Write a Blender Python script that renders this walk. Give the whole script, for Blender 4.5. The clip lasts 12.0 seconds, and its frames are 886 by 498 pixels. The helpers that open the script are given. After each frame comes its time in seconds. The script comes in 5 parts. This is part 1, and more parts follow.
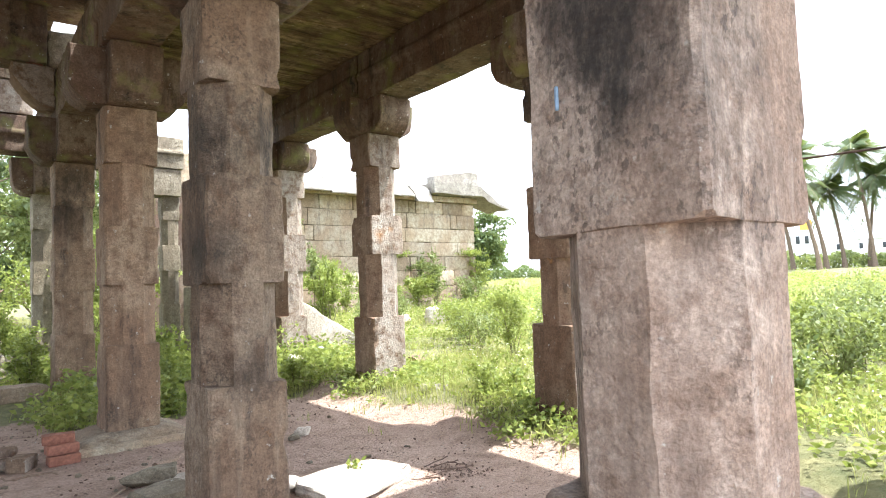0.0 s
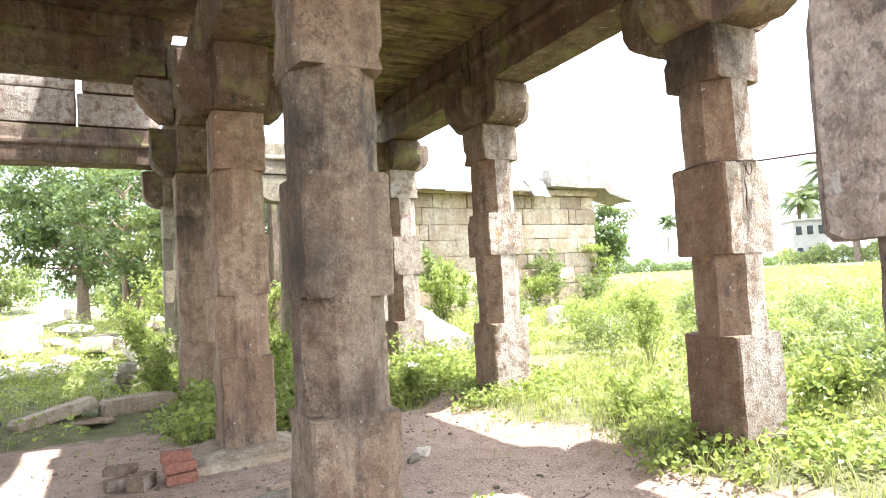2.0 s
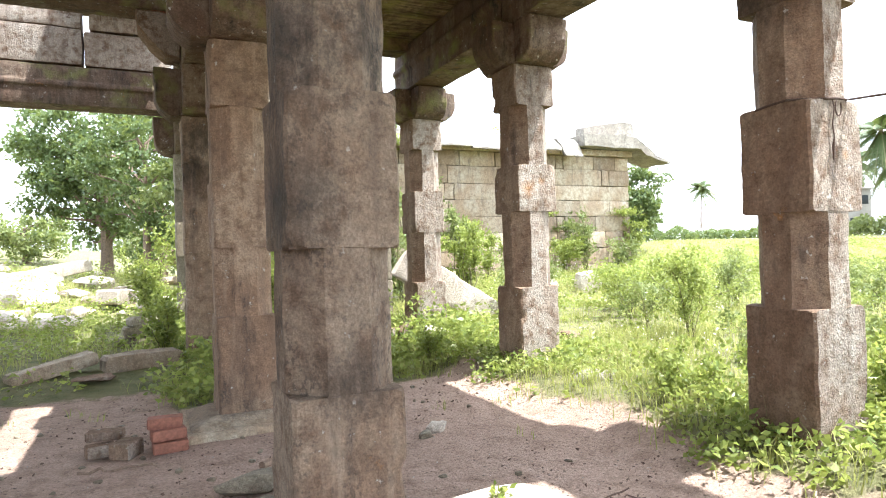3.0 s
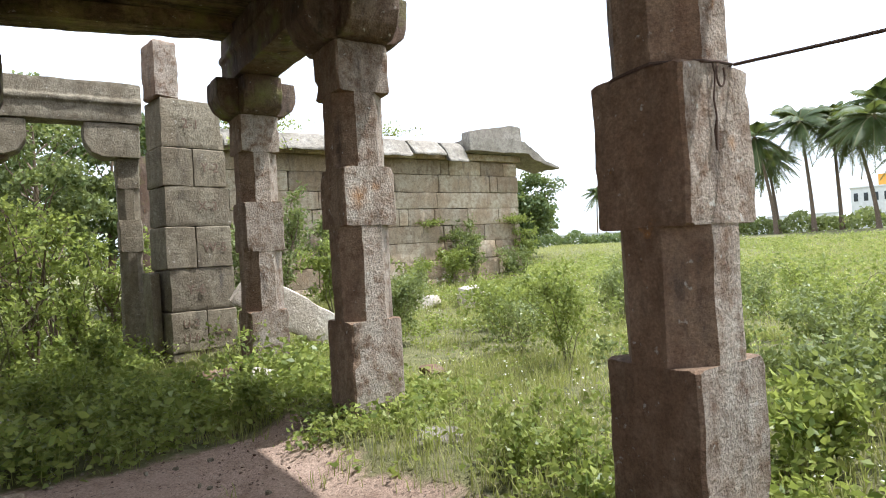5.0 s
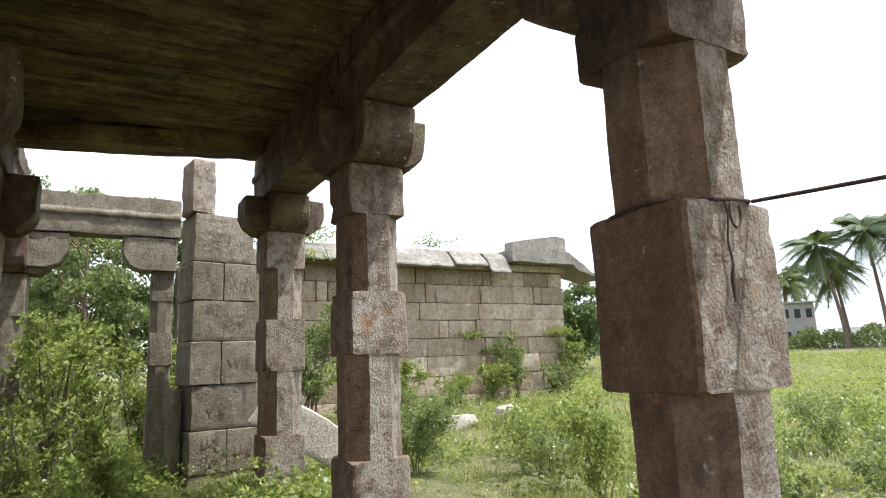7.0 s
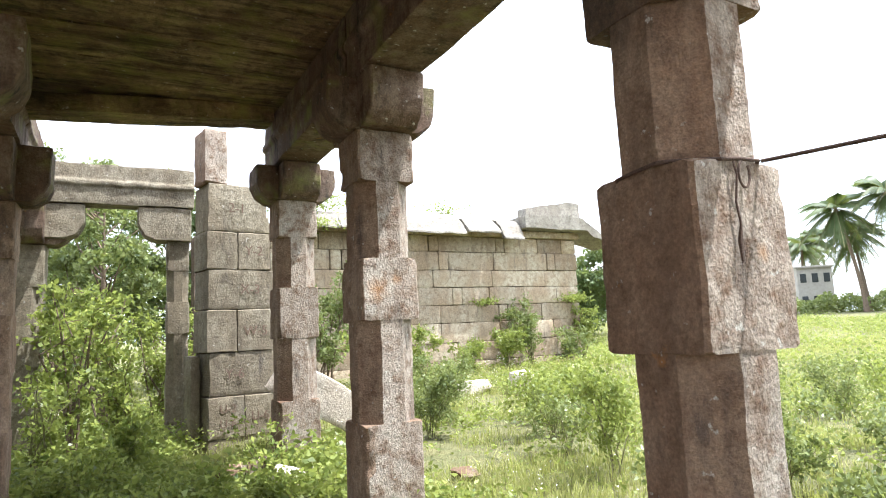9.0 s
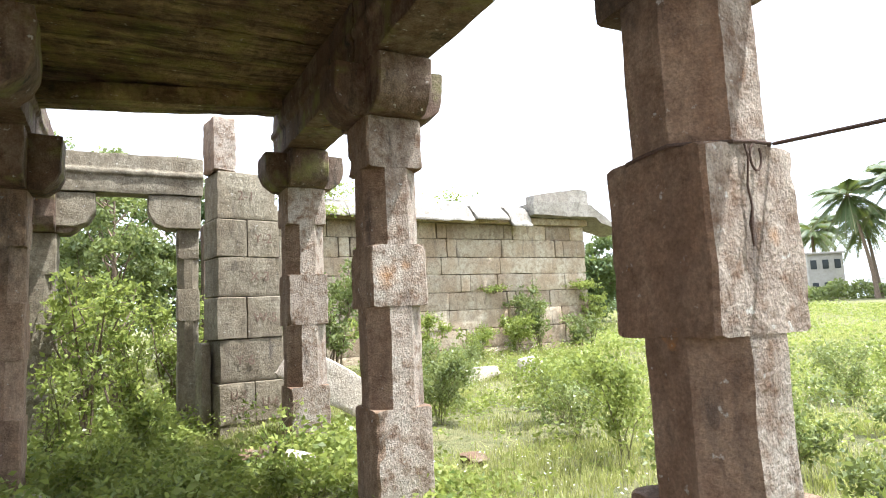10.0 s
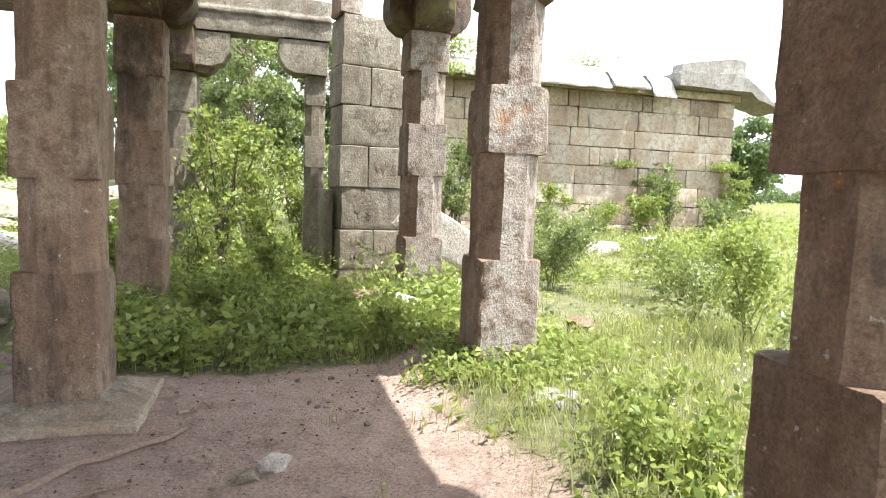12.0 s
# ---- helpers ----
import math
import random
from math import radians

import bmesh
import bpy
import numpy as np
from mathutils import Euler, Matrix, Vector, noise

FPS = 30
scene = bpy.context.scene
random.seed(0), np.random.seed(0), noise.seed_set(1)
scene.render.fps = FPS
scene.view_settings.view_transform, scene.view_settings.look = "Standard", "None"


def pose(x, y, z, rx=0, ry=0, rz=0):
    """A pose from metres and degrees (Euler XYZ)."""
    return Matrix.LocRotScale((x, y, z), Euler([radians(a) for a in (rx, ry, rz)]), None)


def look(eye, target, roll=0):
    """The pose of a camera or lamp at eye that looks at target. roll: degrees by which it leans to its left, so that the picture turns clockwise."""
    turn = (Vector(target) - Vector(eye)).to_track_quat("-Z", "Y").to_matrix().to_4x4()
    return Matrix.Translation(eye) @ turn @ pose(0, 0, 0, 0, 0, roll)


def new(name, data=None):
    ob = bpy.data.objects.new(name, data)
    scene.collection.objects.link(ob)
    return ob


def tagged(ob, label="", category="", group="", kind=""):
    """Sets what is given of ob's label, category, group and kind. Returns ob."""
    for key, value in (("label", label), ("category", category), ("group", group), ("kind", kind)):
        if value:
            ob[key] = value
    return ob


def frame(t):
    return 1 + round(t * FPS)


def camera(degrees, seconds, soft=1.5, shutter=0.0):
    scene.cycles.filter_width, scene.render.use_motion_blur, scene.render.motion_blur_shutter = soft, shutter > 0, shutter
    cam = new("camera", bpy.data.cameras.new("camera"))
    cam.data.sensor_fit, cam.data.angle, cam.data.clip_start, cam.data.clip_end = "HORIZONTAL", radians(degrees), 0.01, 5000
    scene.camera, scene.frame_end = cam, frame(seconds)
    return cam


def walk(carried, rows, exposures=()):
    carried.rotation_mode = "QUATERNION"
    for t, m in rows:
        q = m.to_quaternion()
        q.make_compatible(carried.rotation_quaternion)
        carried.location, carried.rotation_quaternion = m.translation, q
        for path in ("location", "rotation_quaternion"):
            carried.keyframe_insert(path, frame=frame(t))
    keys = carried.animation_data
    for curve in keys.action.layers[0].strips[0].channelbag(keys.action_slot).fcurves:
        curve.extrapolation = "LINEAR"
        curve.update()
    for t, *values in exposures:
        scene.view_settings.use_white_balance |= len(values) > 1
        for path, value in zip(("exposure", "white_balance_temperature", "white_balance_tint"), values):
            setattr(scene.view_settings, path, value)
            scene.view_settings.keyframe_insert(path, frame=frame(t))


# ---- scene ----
cam = camera(70.5, 12.0, soft=1.0)
PATH = [
    (0, (0.193, 0.338, 1.453), (1.433, 1.903, 1.564), -2.0),
    (0.5, (0.216, 0.57, 1.51), (1.291, 2.252, 1.628), 0.2),
    (1, (0.303, 0.796, 1.542), (1.324, 2.508, 1.715), -1.8),
    (1.5, (0.369, 0.858, 1.525), (1.387, 2.571, 1.691), -2.0),
    (2, (0.515, 0.943, 1.531), (1.451, 2.706, 1.649), -3.2),
    (2.5, (0.662, 1.094, 1.519), (1.415, 2.947, 1.495), -3.8),
    (3, (0.866, 1.532, 1.483), (1.724, 3.339, 1.485), -1.7),
    (3.5, (1.114, 1.87, 1.517), (2.152, 3.579, 1.516), -2.8),
    (5.5, (2.579, 2.481, 1.629), (3.692, 4.143, 1.644), -3.3),
    (6, (2.763, 2.499, 1.689), (3.792, 4.214, 1.743), -2.5),
    (6.5, (2.729, 2.532, 1.743), (3.733, 4.248, 1.955), -3.2),
    (7, (2.693, 2.53, 1.792), (3.661, 4.245, 2.145), -2.2),
    (9, (2.723, 2.516, 1.776), (3.655, 4.268, 2.03), -2.6),
    (9.5, (2.729, 2.515, 1.773), (3.657, 4.271, 2.009), -2.9),
    (10, (2.714, 2.516, 1.764), (3.624, 4.284, 1.98), -2.7),
    (10.5, (2.728, 2.523, 1.713), (3.685, 4.277, 1.798), -1.2),
    (11, (2.787, 2.505, 1.665), (3.722, 4.273, 1.688), 0.8),
    (11.5, (2.825, 2.546, 1.638), (3.528, 4.418, 1.627), 0.2),
    (12, (2.909, 2.754, 1.548), (3.452, 4.671, 1.371), 2.1),
]
EXPOSURES = [(t, e, 5950, 8) for t, e in ((0, 2.0), (0.5, 2.55), (1.5, 2.62), (2.1, 2.42), (2.6, 2.12), (3.1, 2.05), (3.6, 1.87), (4.6, 1.2), (5.4, 0.7), (6.2, 0.75), (7.0, 0.8), (8.8, 1.55), (10.0, 1.6), (10.6, 1.5), (11.0, 1.4), (11.5, 1.42), (12, 1.75))]
walk(cam, [(t, look(eye, target, roll)) for t, eye, target, roll in PATH], EXPOSURES)

# ---- light: a high sun through thin bright haze ----
SUN_FROM = Vector((0.30, -0.24, 1.0)).normalized()
sun_data = bpy.data.lights.new("sun", "SUN")
sun_data.energy, sun_data.angle, sun_data.color = 4.1, radians(0.6), (1.0, 0.965, 0.91)
sun = new("sun", sun_data)
sun.matrix_world = look(SUN_FROM * 60, (0, 0, 0))
world = bpy.data.worlds.new("sky")
scene.world = world
world.use_nodes = True
wn, wl = world.node_tree.nodes, world.node_tree.links
sky = wn.new("ShaderNodeTexSky")
sky.sky_type, sky.sun_disc = "NISHITA", False
sky.sun_elevation = math.asin(SUN_FROM.z)
sky.sun_rotation = math.atan2(SUN_FROM.x, SUN_FROM.y)
sky.dust_density, sky.air_density = 5.0, 1.2
haze = wn.new("ShaderNodeMixRGB")
haze.inputs[0].default_value = 0.65
haze.inputs[2].default_value = (10.0, 10.4, 11.1, 1)
wl.new(sky.outputs[0], haze.inputs[1])
wl.new(haze.outputs[0], wn["Background"].inputs[0])
wn["Background"].inputs[1].default_value = 0.125


# ---- materials ----
def nodes_of(name, rough=0.85):
    m = bpy.data.materials.new(name)
    m.use_nodes = True
    b = m.node_tree.nodes["Principled BSDF"]
    b.inputs["Roughness"].default_value = rough
    b.inputs["Specular IOR Level"].default_value = 0.25
    return m, m.node_tree.nodes, m.node_tree.links, b


def tex(n, l, scale, detail=5.0, stretch=(1, 1, 1), source="Position", rough=0.6):
    """A noise texture over world position, stretched."""
    geo = n.new("ShaderNodeNewGeometry") if source == "Position" else n.new("ShaderNodeTexCoord")
    mp = n.new("ShaderNodeMapping")
    mp.inputs["Scale"].default_value = stretch
    l.new(geo.outputs["Position" if source == "Position" else source], mp.inputs[0])
    t = n.new("ShaderNodeTexNoise")
    t.inputs["Scale"].default_value, t.inputs["Detail"].default_value, t.inputs["Roughness"].default_value = scale, detail, rough
    l.new(mp.outputs[0], t.inputs["Vector"])
    return t.outputs["Fac"]


def ramp(n, l, fac, lo, hi, a=(0, 0, 0, 1), b=(1, 1, 1, 1)):
    r = n.new("ShaderNodeValToRGB")
    r.color_ramp.elements[0].position, r.color_ramp.elements[1].position = lo, hi
    r.color_ramp.elements[0].color, r.color_ramp.elements[1].color = a, b
    l.new(fac, r.inputs[0])
    return r.outputs[0]


def blend(n, l, fac, a, b, mode="MIX"):
    m = n.new("ShaderNodeMixRGB")
    m.blend_type = mode
    for value, socket in ((fac, m.inputs[0]), (a, m.inputs[1]), (b, m.inputs[2])):
        if hasattr(value, "is_linked"):
            l.new(value, socket)
        elif isinstance(value, float):
            socket.default_value = value
        else:
            socket.default_value = (*value, 1)
    return m.outputs[0]


def bump(n, l, b, heights, base=None):
    """Chains relief from (height socket, strength, distance)."""
    last = base
    for h, strength, dist in heights:
        u = n.new("ShaderNodeBump")
        u.inputs["Strength"].default_value, u.inputs["Distance"].default_value = strength, dist
        l.new(h, u.inputs["Height"])
        if last is not None:
            l.new(last, u.inputs["Normal"])
        last = u.outputs[0]
    l.new(last, b.inputs["Normal"])


def stone(name, pale, brown, dark, stain=0.5, lichen=0.0, moss=0.0, pock=0.35, cleft=False, smears=(), soot_shade=(), sunlit_grey=None, vary=0.30, pits=0.0, runs=0.0):
    """Weathered granite: mottled body, rain streaks, dark algae, lichen spots and pecked relief."""
    m, n, l, b = nodes_of(name, 0.88)
    big = tex(n, l, 1.9, 6, (1, 1, 0.6))
    mid = tex(n, l, 9.0, 7, rough=0.65)
    fine = tex(n, l, 70.0, 6, rough=0.75)
    peck = tex(n, l, 28.0, 5, rough=0.7)
    streak = tex(n, l, 2.6, 7, (1.7, 1.7, 0.42), rough=0.68)
    col = blend(n, l, ramp(n, l, big, 0.40, 0.58), pale, brown)
    if sunlit_grey:
        # south and east faces: greyer granite, made paler still to paint in sunlight
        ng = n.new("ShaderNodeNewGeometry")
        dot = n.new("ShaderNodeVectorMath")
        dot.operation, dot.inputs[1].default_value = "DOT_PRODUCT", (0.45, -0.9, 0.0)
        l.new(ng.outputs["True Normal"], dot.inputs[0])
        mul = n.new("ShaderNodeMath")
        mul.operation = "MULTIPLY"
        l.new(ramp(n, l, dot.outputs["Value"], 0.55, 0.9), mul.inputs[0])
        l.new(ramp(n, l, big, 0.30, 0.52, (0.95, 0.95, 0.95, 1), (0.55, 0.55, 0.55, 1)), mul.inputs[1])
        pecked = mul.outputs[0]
        col = blend(n, l, mul.outputs[0], col, sunlit_grey)
    col = blend(n, l, ramp(n, l, mid, 0.46, 0.66), col, [c * 0.74 for c in brown])
    grain = n.new("ShaderNodeTexVoronoi")
    grain.inputs["Scale"].default_value = 85.0
    geo = n.new("ShaderNodeNewGeometry")
    l.new(geo.outputs["Position"], grain.inputs["Vector"])
    col = blend(n, l, 0.42, col, ramp(n, l, fine, 0.34, 0.66, (0.12, 0.11, 0.10, 1), (0.84, 0.82, 0.79, 1)), "OVERLAY")
    col = blend(n, l, 0.20, col, ramp(n, l, peck, 0.36, 0.62, (0.15, 0.14, 0.13, 1), (0.8, 0.78, 0.75, 1)), "OVERLAY")
    if stain > 0:
        mask = n.new("ShaderNodeMath")
        mask.operation = "MULTIPLY"
        l.new(ramp(n, l, streak, 0.62 - 0.12 * stain, 0.76 - 0.12 * stain), mask.inputs[0])
        l.new(ramp(n, l, peck, 0.30, 0.55), mask.inputs[1])
        col = blend(n, l, mask.outputs[0], col, dark)
    if runs > 0:
        # long runs of rain water down the faces
        run = ramp(n, l, tex(n, l, 9.0, 5, (1, 1, 0.10), rough=0.62), 0.50, 0.66, (0, 0, 0, 1), (runs, runs, runs, 1))
        col = blend(n, l, run, col, [0.5 * (p + q) for p, q in zip(dark, brown)])
        pale_run = ramp(n, l, tex(n, l, 12.0, 5, (1, 1, 0.12), rough=0.6), 0.58, 0.70, (0, 0, 0, 1), (runs * 0.6, runs * 0.6, runs * 0.6, 1))
        col = blend(n, l, pale_run, col, [min(1, c * 1.3) for c in pale])
    if pits > 0:
        # black lichen in the pits, in colonies
        spot = n.new("ShaderNodeMath")
        spot.operation = "MULTIPLY"
        l.new(ramp(n, l, tex(n, l, 40.0, 4, (1, 1, 0.75), rough=0.6), 0.54, 0.60), spot.inputs[0])
        l.new(ramp(n, l, tex(n, l, 3.2, 4), 0.46, 0.60, (0, 0, 0, 1), (pits, pits, pits, 1)), spot.inputs[1])
        col = blend(n, l, spot.outputs[0], col, dark)
    if moss > 0:
        col = blend(n, l, ramp(n, l, tex(n, l, 2.6, 6), 0.62 - 0.2 * moss, 0.75), col, (0.20, 0.20, 0.07))
    if lichen > 0:
        col = blend(n, l, ramp(n, l, tex(n, l, 4.5, 6), 0.70 - 0.1 * lichen, 0.78), col, (0.40, 0.19, 0.06))
    col = blend(n, l, ramp(n, l, tex(n, l, 17, 4), 0.66, 0.72), col, (0.42, 0.40, 0.36))
    for spots, tone, keep in ((smears, (0.40, 0.20, 0.07), 0.5), (soot_shade, (0.03, 0.028, 0.026), 0.8)):
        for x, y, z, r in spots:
            # a stain with its own ragged outline; some dark ones paint in shade
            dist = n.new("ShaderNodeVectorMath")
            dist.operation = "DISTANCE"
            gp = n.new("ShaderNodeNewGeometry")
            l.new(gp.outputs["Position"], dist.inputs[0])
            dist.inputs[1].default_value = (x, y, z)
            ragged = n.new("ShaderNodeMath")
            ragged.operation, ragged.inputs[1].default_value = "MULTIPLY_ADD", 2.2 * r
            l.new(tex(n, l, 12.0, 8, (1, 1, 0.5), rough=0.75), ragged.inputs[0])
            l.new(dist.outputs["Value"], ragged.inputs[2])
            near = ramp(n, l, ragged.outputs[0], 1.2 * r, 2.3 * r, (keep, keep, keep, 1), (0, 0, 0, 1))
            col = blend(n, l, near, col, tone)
    rnd = n.new("ShaderNodeObjectInfo")
    col = blend(n, l, vary, col, ramp(n, l, rnd.outputs["Random"], 0, 1, (0.26, 0.22, 0.19, 1), (0.74, 0.70, 0.66, 1)), "OVERLAY")
    l.new(col, b.inputs["Base Color"])
    layers = [(mid, 0.6, 0.03), (peck, 0.75, 0.02), (grain.outputs["Distance"], pock, 0.006), (fine, 0.6, 0.008)]
    if cleft:
        # natural cleavage in long ragged terraces
        bed = tex(n, l, 2.2, 8, (0.35, 3.0, 1.0), rough=0.72)
        col = blend(n, l, 0.75, col, ramp(n, l, bed, 0.36, 0.60, (0.10, 0.09, 0.07, 1), (1.0, 0.95, 0.80, 1)), "OVERLAY")
        l.new(col, b.inputs["Base Color"])
        layers = [(bed, 1.0, 0.16)] + layers
    if sunlit_grey:
        # the same faces keep their chisel pecks
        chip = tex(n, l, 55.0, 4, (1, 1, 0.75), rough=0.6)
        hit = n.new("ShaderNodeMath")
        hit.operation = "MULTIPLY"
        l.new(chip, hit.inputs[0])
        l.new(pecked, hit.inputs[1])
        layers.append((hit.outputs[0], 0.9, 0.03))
    bump(n, l, b, layers)
    return m


# the pale grey of its south and east faces includes painted sunlight
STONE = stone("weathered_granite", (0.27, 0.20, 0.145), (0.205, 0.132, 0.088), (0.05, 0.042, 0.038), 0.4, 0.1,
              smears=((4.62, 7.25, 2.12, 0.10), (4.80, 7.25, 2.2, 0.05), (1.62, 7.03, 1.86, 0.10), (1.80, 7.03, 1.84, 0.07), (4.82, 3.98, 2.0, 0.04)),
              soot_shade=((4.47, 4.36, 3.15, 0.4), (4.5, 4.1, 3.35, 0.3)), sunlit_grey=(0.41, 0.385, 0.345), runs=0.35)
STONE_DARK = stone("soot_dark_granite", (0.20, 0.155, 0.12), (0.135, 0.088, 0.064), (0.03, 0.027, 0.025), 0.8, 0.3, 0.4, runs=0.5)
STONE_IN = stone("sheltered_brown_granite", (0.345, 0.265, 0.195), (0.26, 0.175, 0.12), (0.05, 0.042, 0.038), 0.45, 0.1,
                 smears=((1.62, 7.03, 1.86, 0.10), (1.80, 7.03, 1.84, 0.07)), soot_shade=((1.45, 10.25, 2.6, 0.4), (1.55, 10.2, 3.1, 0.4)), runs=0.45)
# second pillar: spots on west flank and corner recess paint shade into the colour
STONE_GREY = stone("grey_brown_granite", (0.275, 0.22, 0.168), (0.20, 0.138, 0.096), (0.04, 0.036, 0.033), 0.6, 0.1, smears=((1.80, 3.98, 1.86, 0.07), (1.62, 3.98, 1.88, 0.05)), soot_shade=((1.36, 4.2, 2.4, 0.42), (1.36, 4.2, 1.7, 0.3), (1.86, 4.0, 2.45, 0.22), (1.66, 3.97, 0.95, 0.2)), pits=0.5, runs=0.5)
SOOTY = stone("black_streaked_granite", (0.42, 0.36, 0.315), (0.30, 0.225, 0.18), (0.06, 0.05, 0.045), 0.65, 0.0, soot_shade=((1.36, 1.19, 2.12, 0.24), (1.36, 1.18, 1.98, 0.17), (1.36, 1.17, 1.84, 0.12), (1.36, 1.3, 2.06, 0.14), (1.36, 0.91, 2.1, 0.1), (1.48, 0.85, 1.95, 0.2), (1.38, 1.28, 2.35, 0.24)), pits=0.6, runs=0.6)
CEIL = stone("mossy_ceiling_granite", (0.25, 0.20, 0.13), (0.13, 0.095, 0.062), (0.04, 0.035, 0.03), 0.5, 0.0, 0.75, cleft=True)
WALLSTONE = stone("dressed_wall_granite", (0.42, 0.38, 0.305), (0.34, 0.27, 0.195), (0.12, 0.10, 0.088), 0.42, 0.0, vary=0.55, runs=0.3)
PIERSTONE = stone("grey_pier_granite", (0.275, 0.25, 0.195), (0.20, 0.17, 0.125), (0.08, 0.07, 0.062), 0.35, 0.0, runs=0.25)
EAVESTONE = stone("lichen_grey_eave_granite", (0.33, 0.315, 0.285), (0.25, 0.23, 0.20), (0.10, 0.09, 0.085), 0.5, 0.0)
PALE = stone("pale_broken_granite", (0.55, 0.52, 0.47), (0.46, 0.41, 0.35), (0.2, 0.18, 0.16), 0.1, 0.0)


def plain(name, col, rough=0.8, spread=0.25, scale=25.0, relief=0.3):
    m, n, l, b = nodes_of(name, rough)
    f = tex(n, l, scale, 6)
    l.new(blend(n, l, ramp(n, l, f, 0.3, 0.7), [c * (1 - spread) for c in col], [min(1, c * (1 + spread)) for c in col]), b.inputs["Base Color"])
    bump(n, l, b, [(f, relief, 0.01)])
    return m


def leafy(name, a, b2, shine=0.45, through_light=0.35):
    """Leaves: colour varies from leaf to leaf, and light shows through."""
    m, n, l, b = nodes_of(name, shine)
    geo = n.new("ShaderNodeNewGeometry")
    col = blend(n, l, geo.outputs["Random Per Island"], a, b2)
    patch = tex(n, l, 0.9, 3)
    col = blend(n, l, ramp(n, l, patch, 0.35, 0.7), col, [0.5 * (p + q) * 0.75 for p, q in zip(a, b2)])
    l.new(col, b.inputs["Base Color"])
    tr = n.new("ShaderNodeBsdfTranslucent")
    l.new(blend(n, l, 0.6, col, (0.44, 0.50, 0.10)), tr.inputs["Color"])
    mix = n.new("ShaderNodeMixShader")
    mix.inputs[0].default_value = through_light
    l.new(b.outputs[0], mix.inputs[1])
    l.new(tr.outputs[0], mix.inputs[2])
    l.new(mix.outputs[0], n["Material Output"].inputs["Surface"])
    return m


GRASS = leafy("meadow_grass", (0.15, 0.175, 0.05), (0.55, 0.51, 0.22), 0.6, 0.45)
WEED = leafy("weed_leaf", (0.05, 0.10, 0.022), (0.42, 0.455, 0.125), 0.38, 0.42)
SHRUB = leafy("shrub_leaf", (0.045, 0.085, 0.03), (0.33, 0.36, 0.16), 0.38, 0.34)
PETAL = plain("pale_petal", (0.72, 0.72, 0.62), 0.7, 0.1)
TREELEAF = leafy("tree_leaf", (0.05, 0.085, 0.035), (0.15, 0.20, 0.085), 0.45, 0.25)
PALMLEAF = leafy("palm_leaf", (0.05, 0.08, 0.03), (0.09, 0.12, 0.05), 0.45, 0.2)
BARK = plain("bark", (0.17, 0.125, 0.09), 0.9, 0.35, 18, 0.8)
STEM = plain("green_stem", (0.16, 0.15, 0.07), 0.8)
BRICK = plain("red_brick", (0.26, 0.115, 0.08), 0.9, 0.3, 30, 0.5)
ROPE = plain("brown_rope", (0.10, 0.065, 0.05), 0.9, 0.4, 160, 0.8)
BLUE = plain("blue_paint", (0.20, 0.29, 0.40), 0.8)
INK = plain("brown_marking_paint", (0.15, 0.10, 0.075), 0.9)
WHITEWASH = plain("white_plaster", (0.66, 0.66, 0.66), 0.8, 0.08, 3)
GREYPLASTER = plain("raw_block_plaster", (0.38, 0.35, 0.32), 0.9, 0.12, 3)
WINDOWDARK = plain("dark_window", (0.05, 0.055, 0.06), 0.25)
ORANGE = plain("orange_tank", (0.65, 0.33, 0.06), 0.5, 0.05)
BLACKCLOTH = plain("black_nylon", (0.018, 0.019, 0.024), 0.6, 0.3, 90)
WHITECLOTH = plain("off_white_nylon", (0.55, 0.54, 0.52), 0.7, 0.1, 90)
TEAL = plain("teal_cloth", (0.12, 0.38, 0.36), 0.7, 0.1, 40)
TWIG = plain("dry_branch", (0.26, 0.185, 0.135), 0.9, 0.3, 50, 0.6)


def dirt_material():
    m, n, l, b = nodes_of("earth_and_meadow_soil", 0.95)
    big, mid, fine = tex(n, l, 0.8, 5), tex(n, l, 5, 7), tex(n, l, 45, 6, rough=0.75)
    soil = blend(n, l, ramp(n, l, big, 0.35, 0.65), (0.43, 0.315, 0.25), (0.35, 0.25, 0.195))
    soil = blend(n, l, ramp(n, l, mid, 0.48, 0.72), soil, (0.24, 0.165, 0.125))
    soil = blend(n, l, ramp(n, l, tex(n, l, 22, 5), 0.62, 0.68), soil, (0.13, 0.095, 0.075))
    soil = blend(n, l, 0.45, soil, ramp(n, l, fine, 0.3, 0.7, (0.1, 0.09, 0.08, 1), (1, 0.97, 0.93, 1)), "OVERLAY")
    soil = blend(n, l, ramp(n, l, fine, 0.62, 0.72), soil, (0.46, 0.40, 0.35))
    turf = blend(n, l, ramp(n, l, mid, 0.3, 0.7), (0.10, 0.11, 0.045), (0.22, 0.20, 0.095))
    at = n.new("ShaderNodeAttribute")
    at.attribute_name = "turf"
    add = n.new("ShaderNodeMath")
    add.operation = "ADD"
    l.new(at.outputs["Fac"], add.inputs[0])
    sc = n.new("ShaderNodeMath")
    sc.operation, sc.inputs[1].default_value = "MULTIPLY_ADD", 0.8
    sc.inputs[2].default_value = -0.4
    l.new(mid, sc.inputs[0])
    l.new(sc.outputs[0], add.inputs[1])
    l.new(blend(n, l, ramp(n, l, add.outputs[0], 0.4, 0.6), soil, turf), b.inputs["Base Color"])
    bump(n, l, b, [(mid, 0.8, 0.06), (tex(n, l, 20, 6), 0.8, 0.03), (fine, 0.9, 0.02)])
    return m


EARTH = dirt_material()


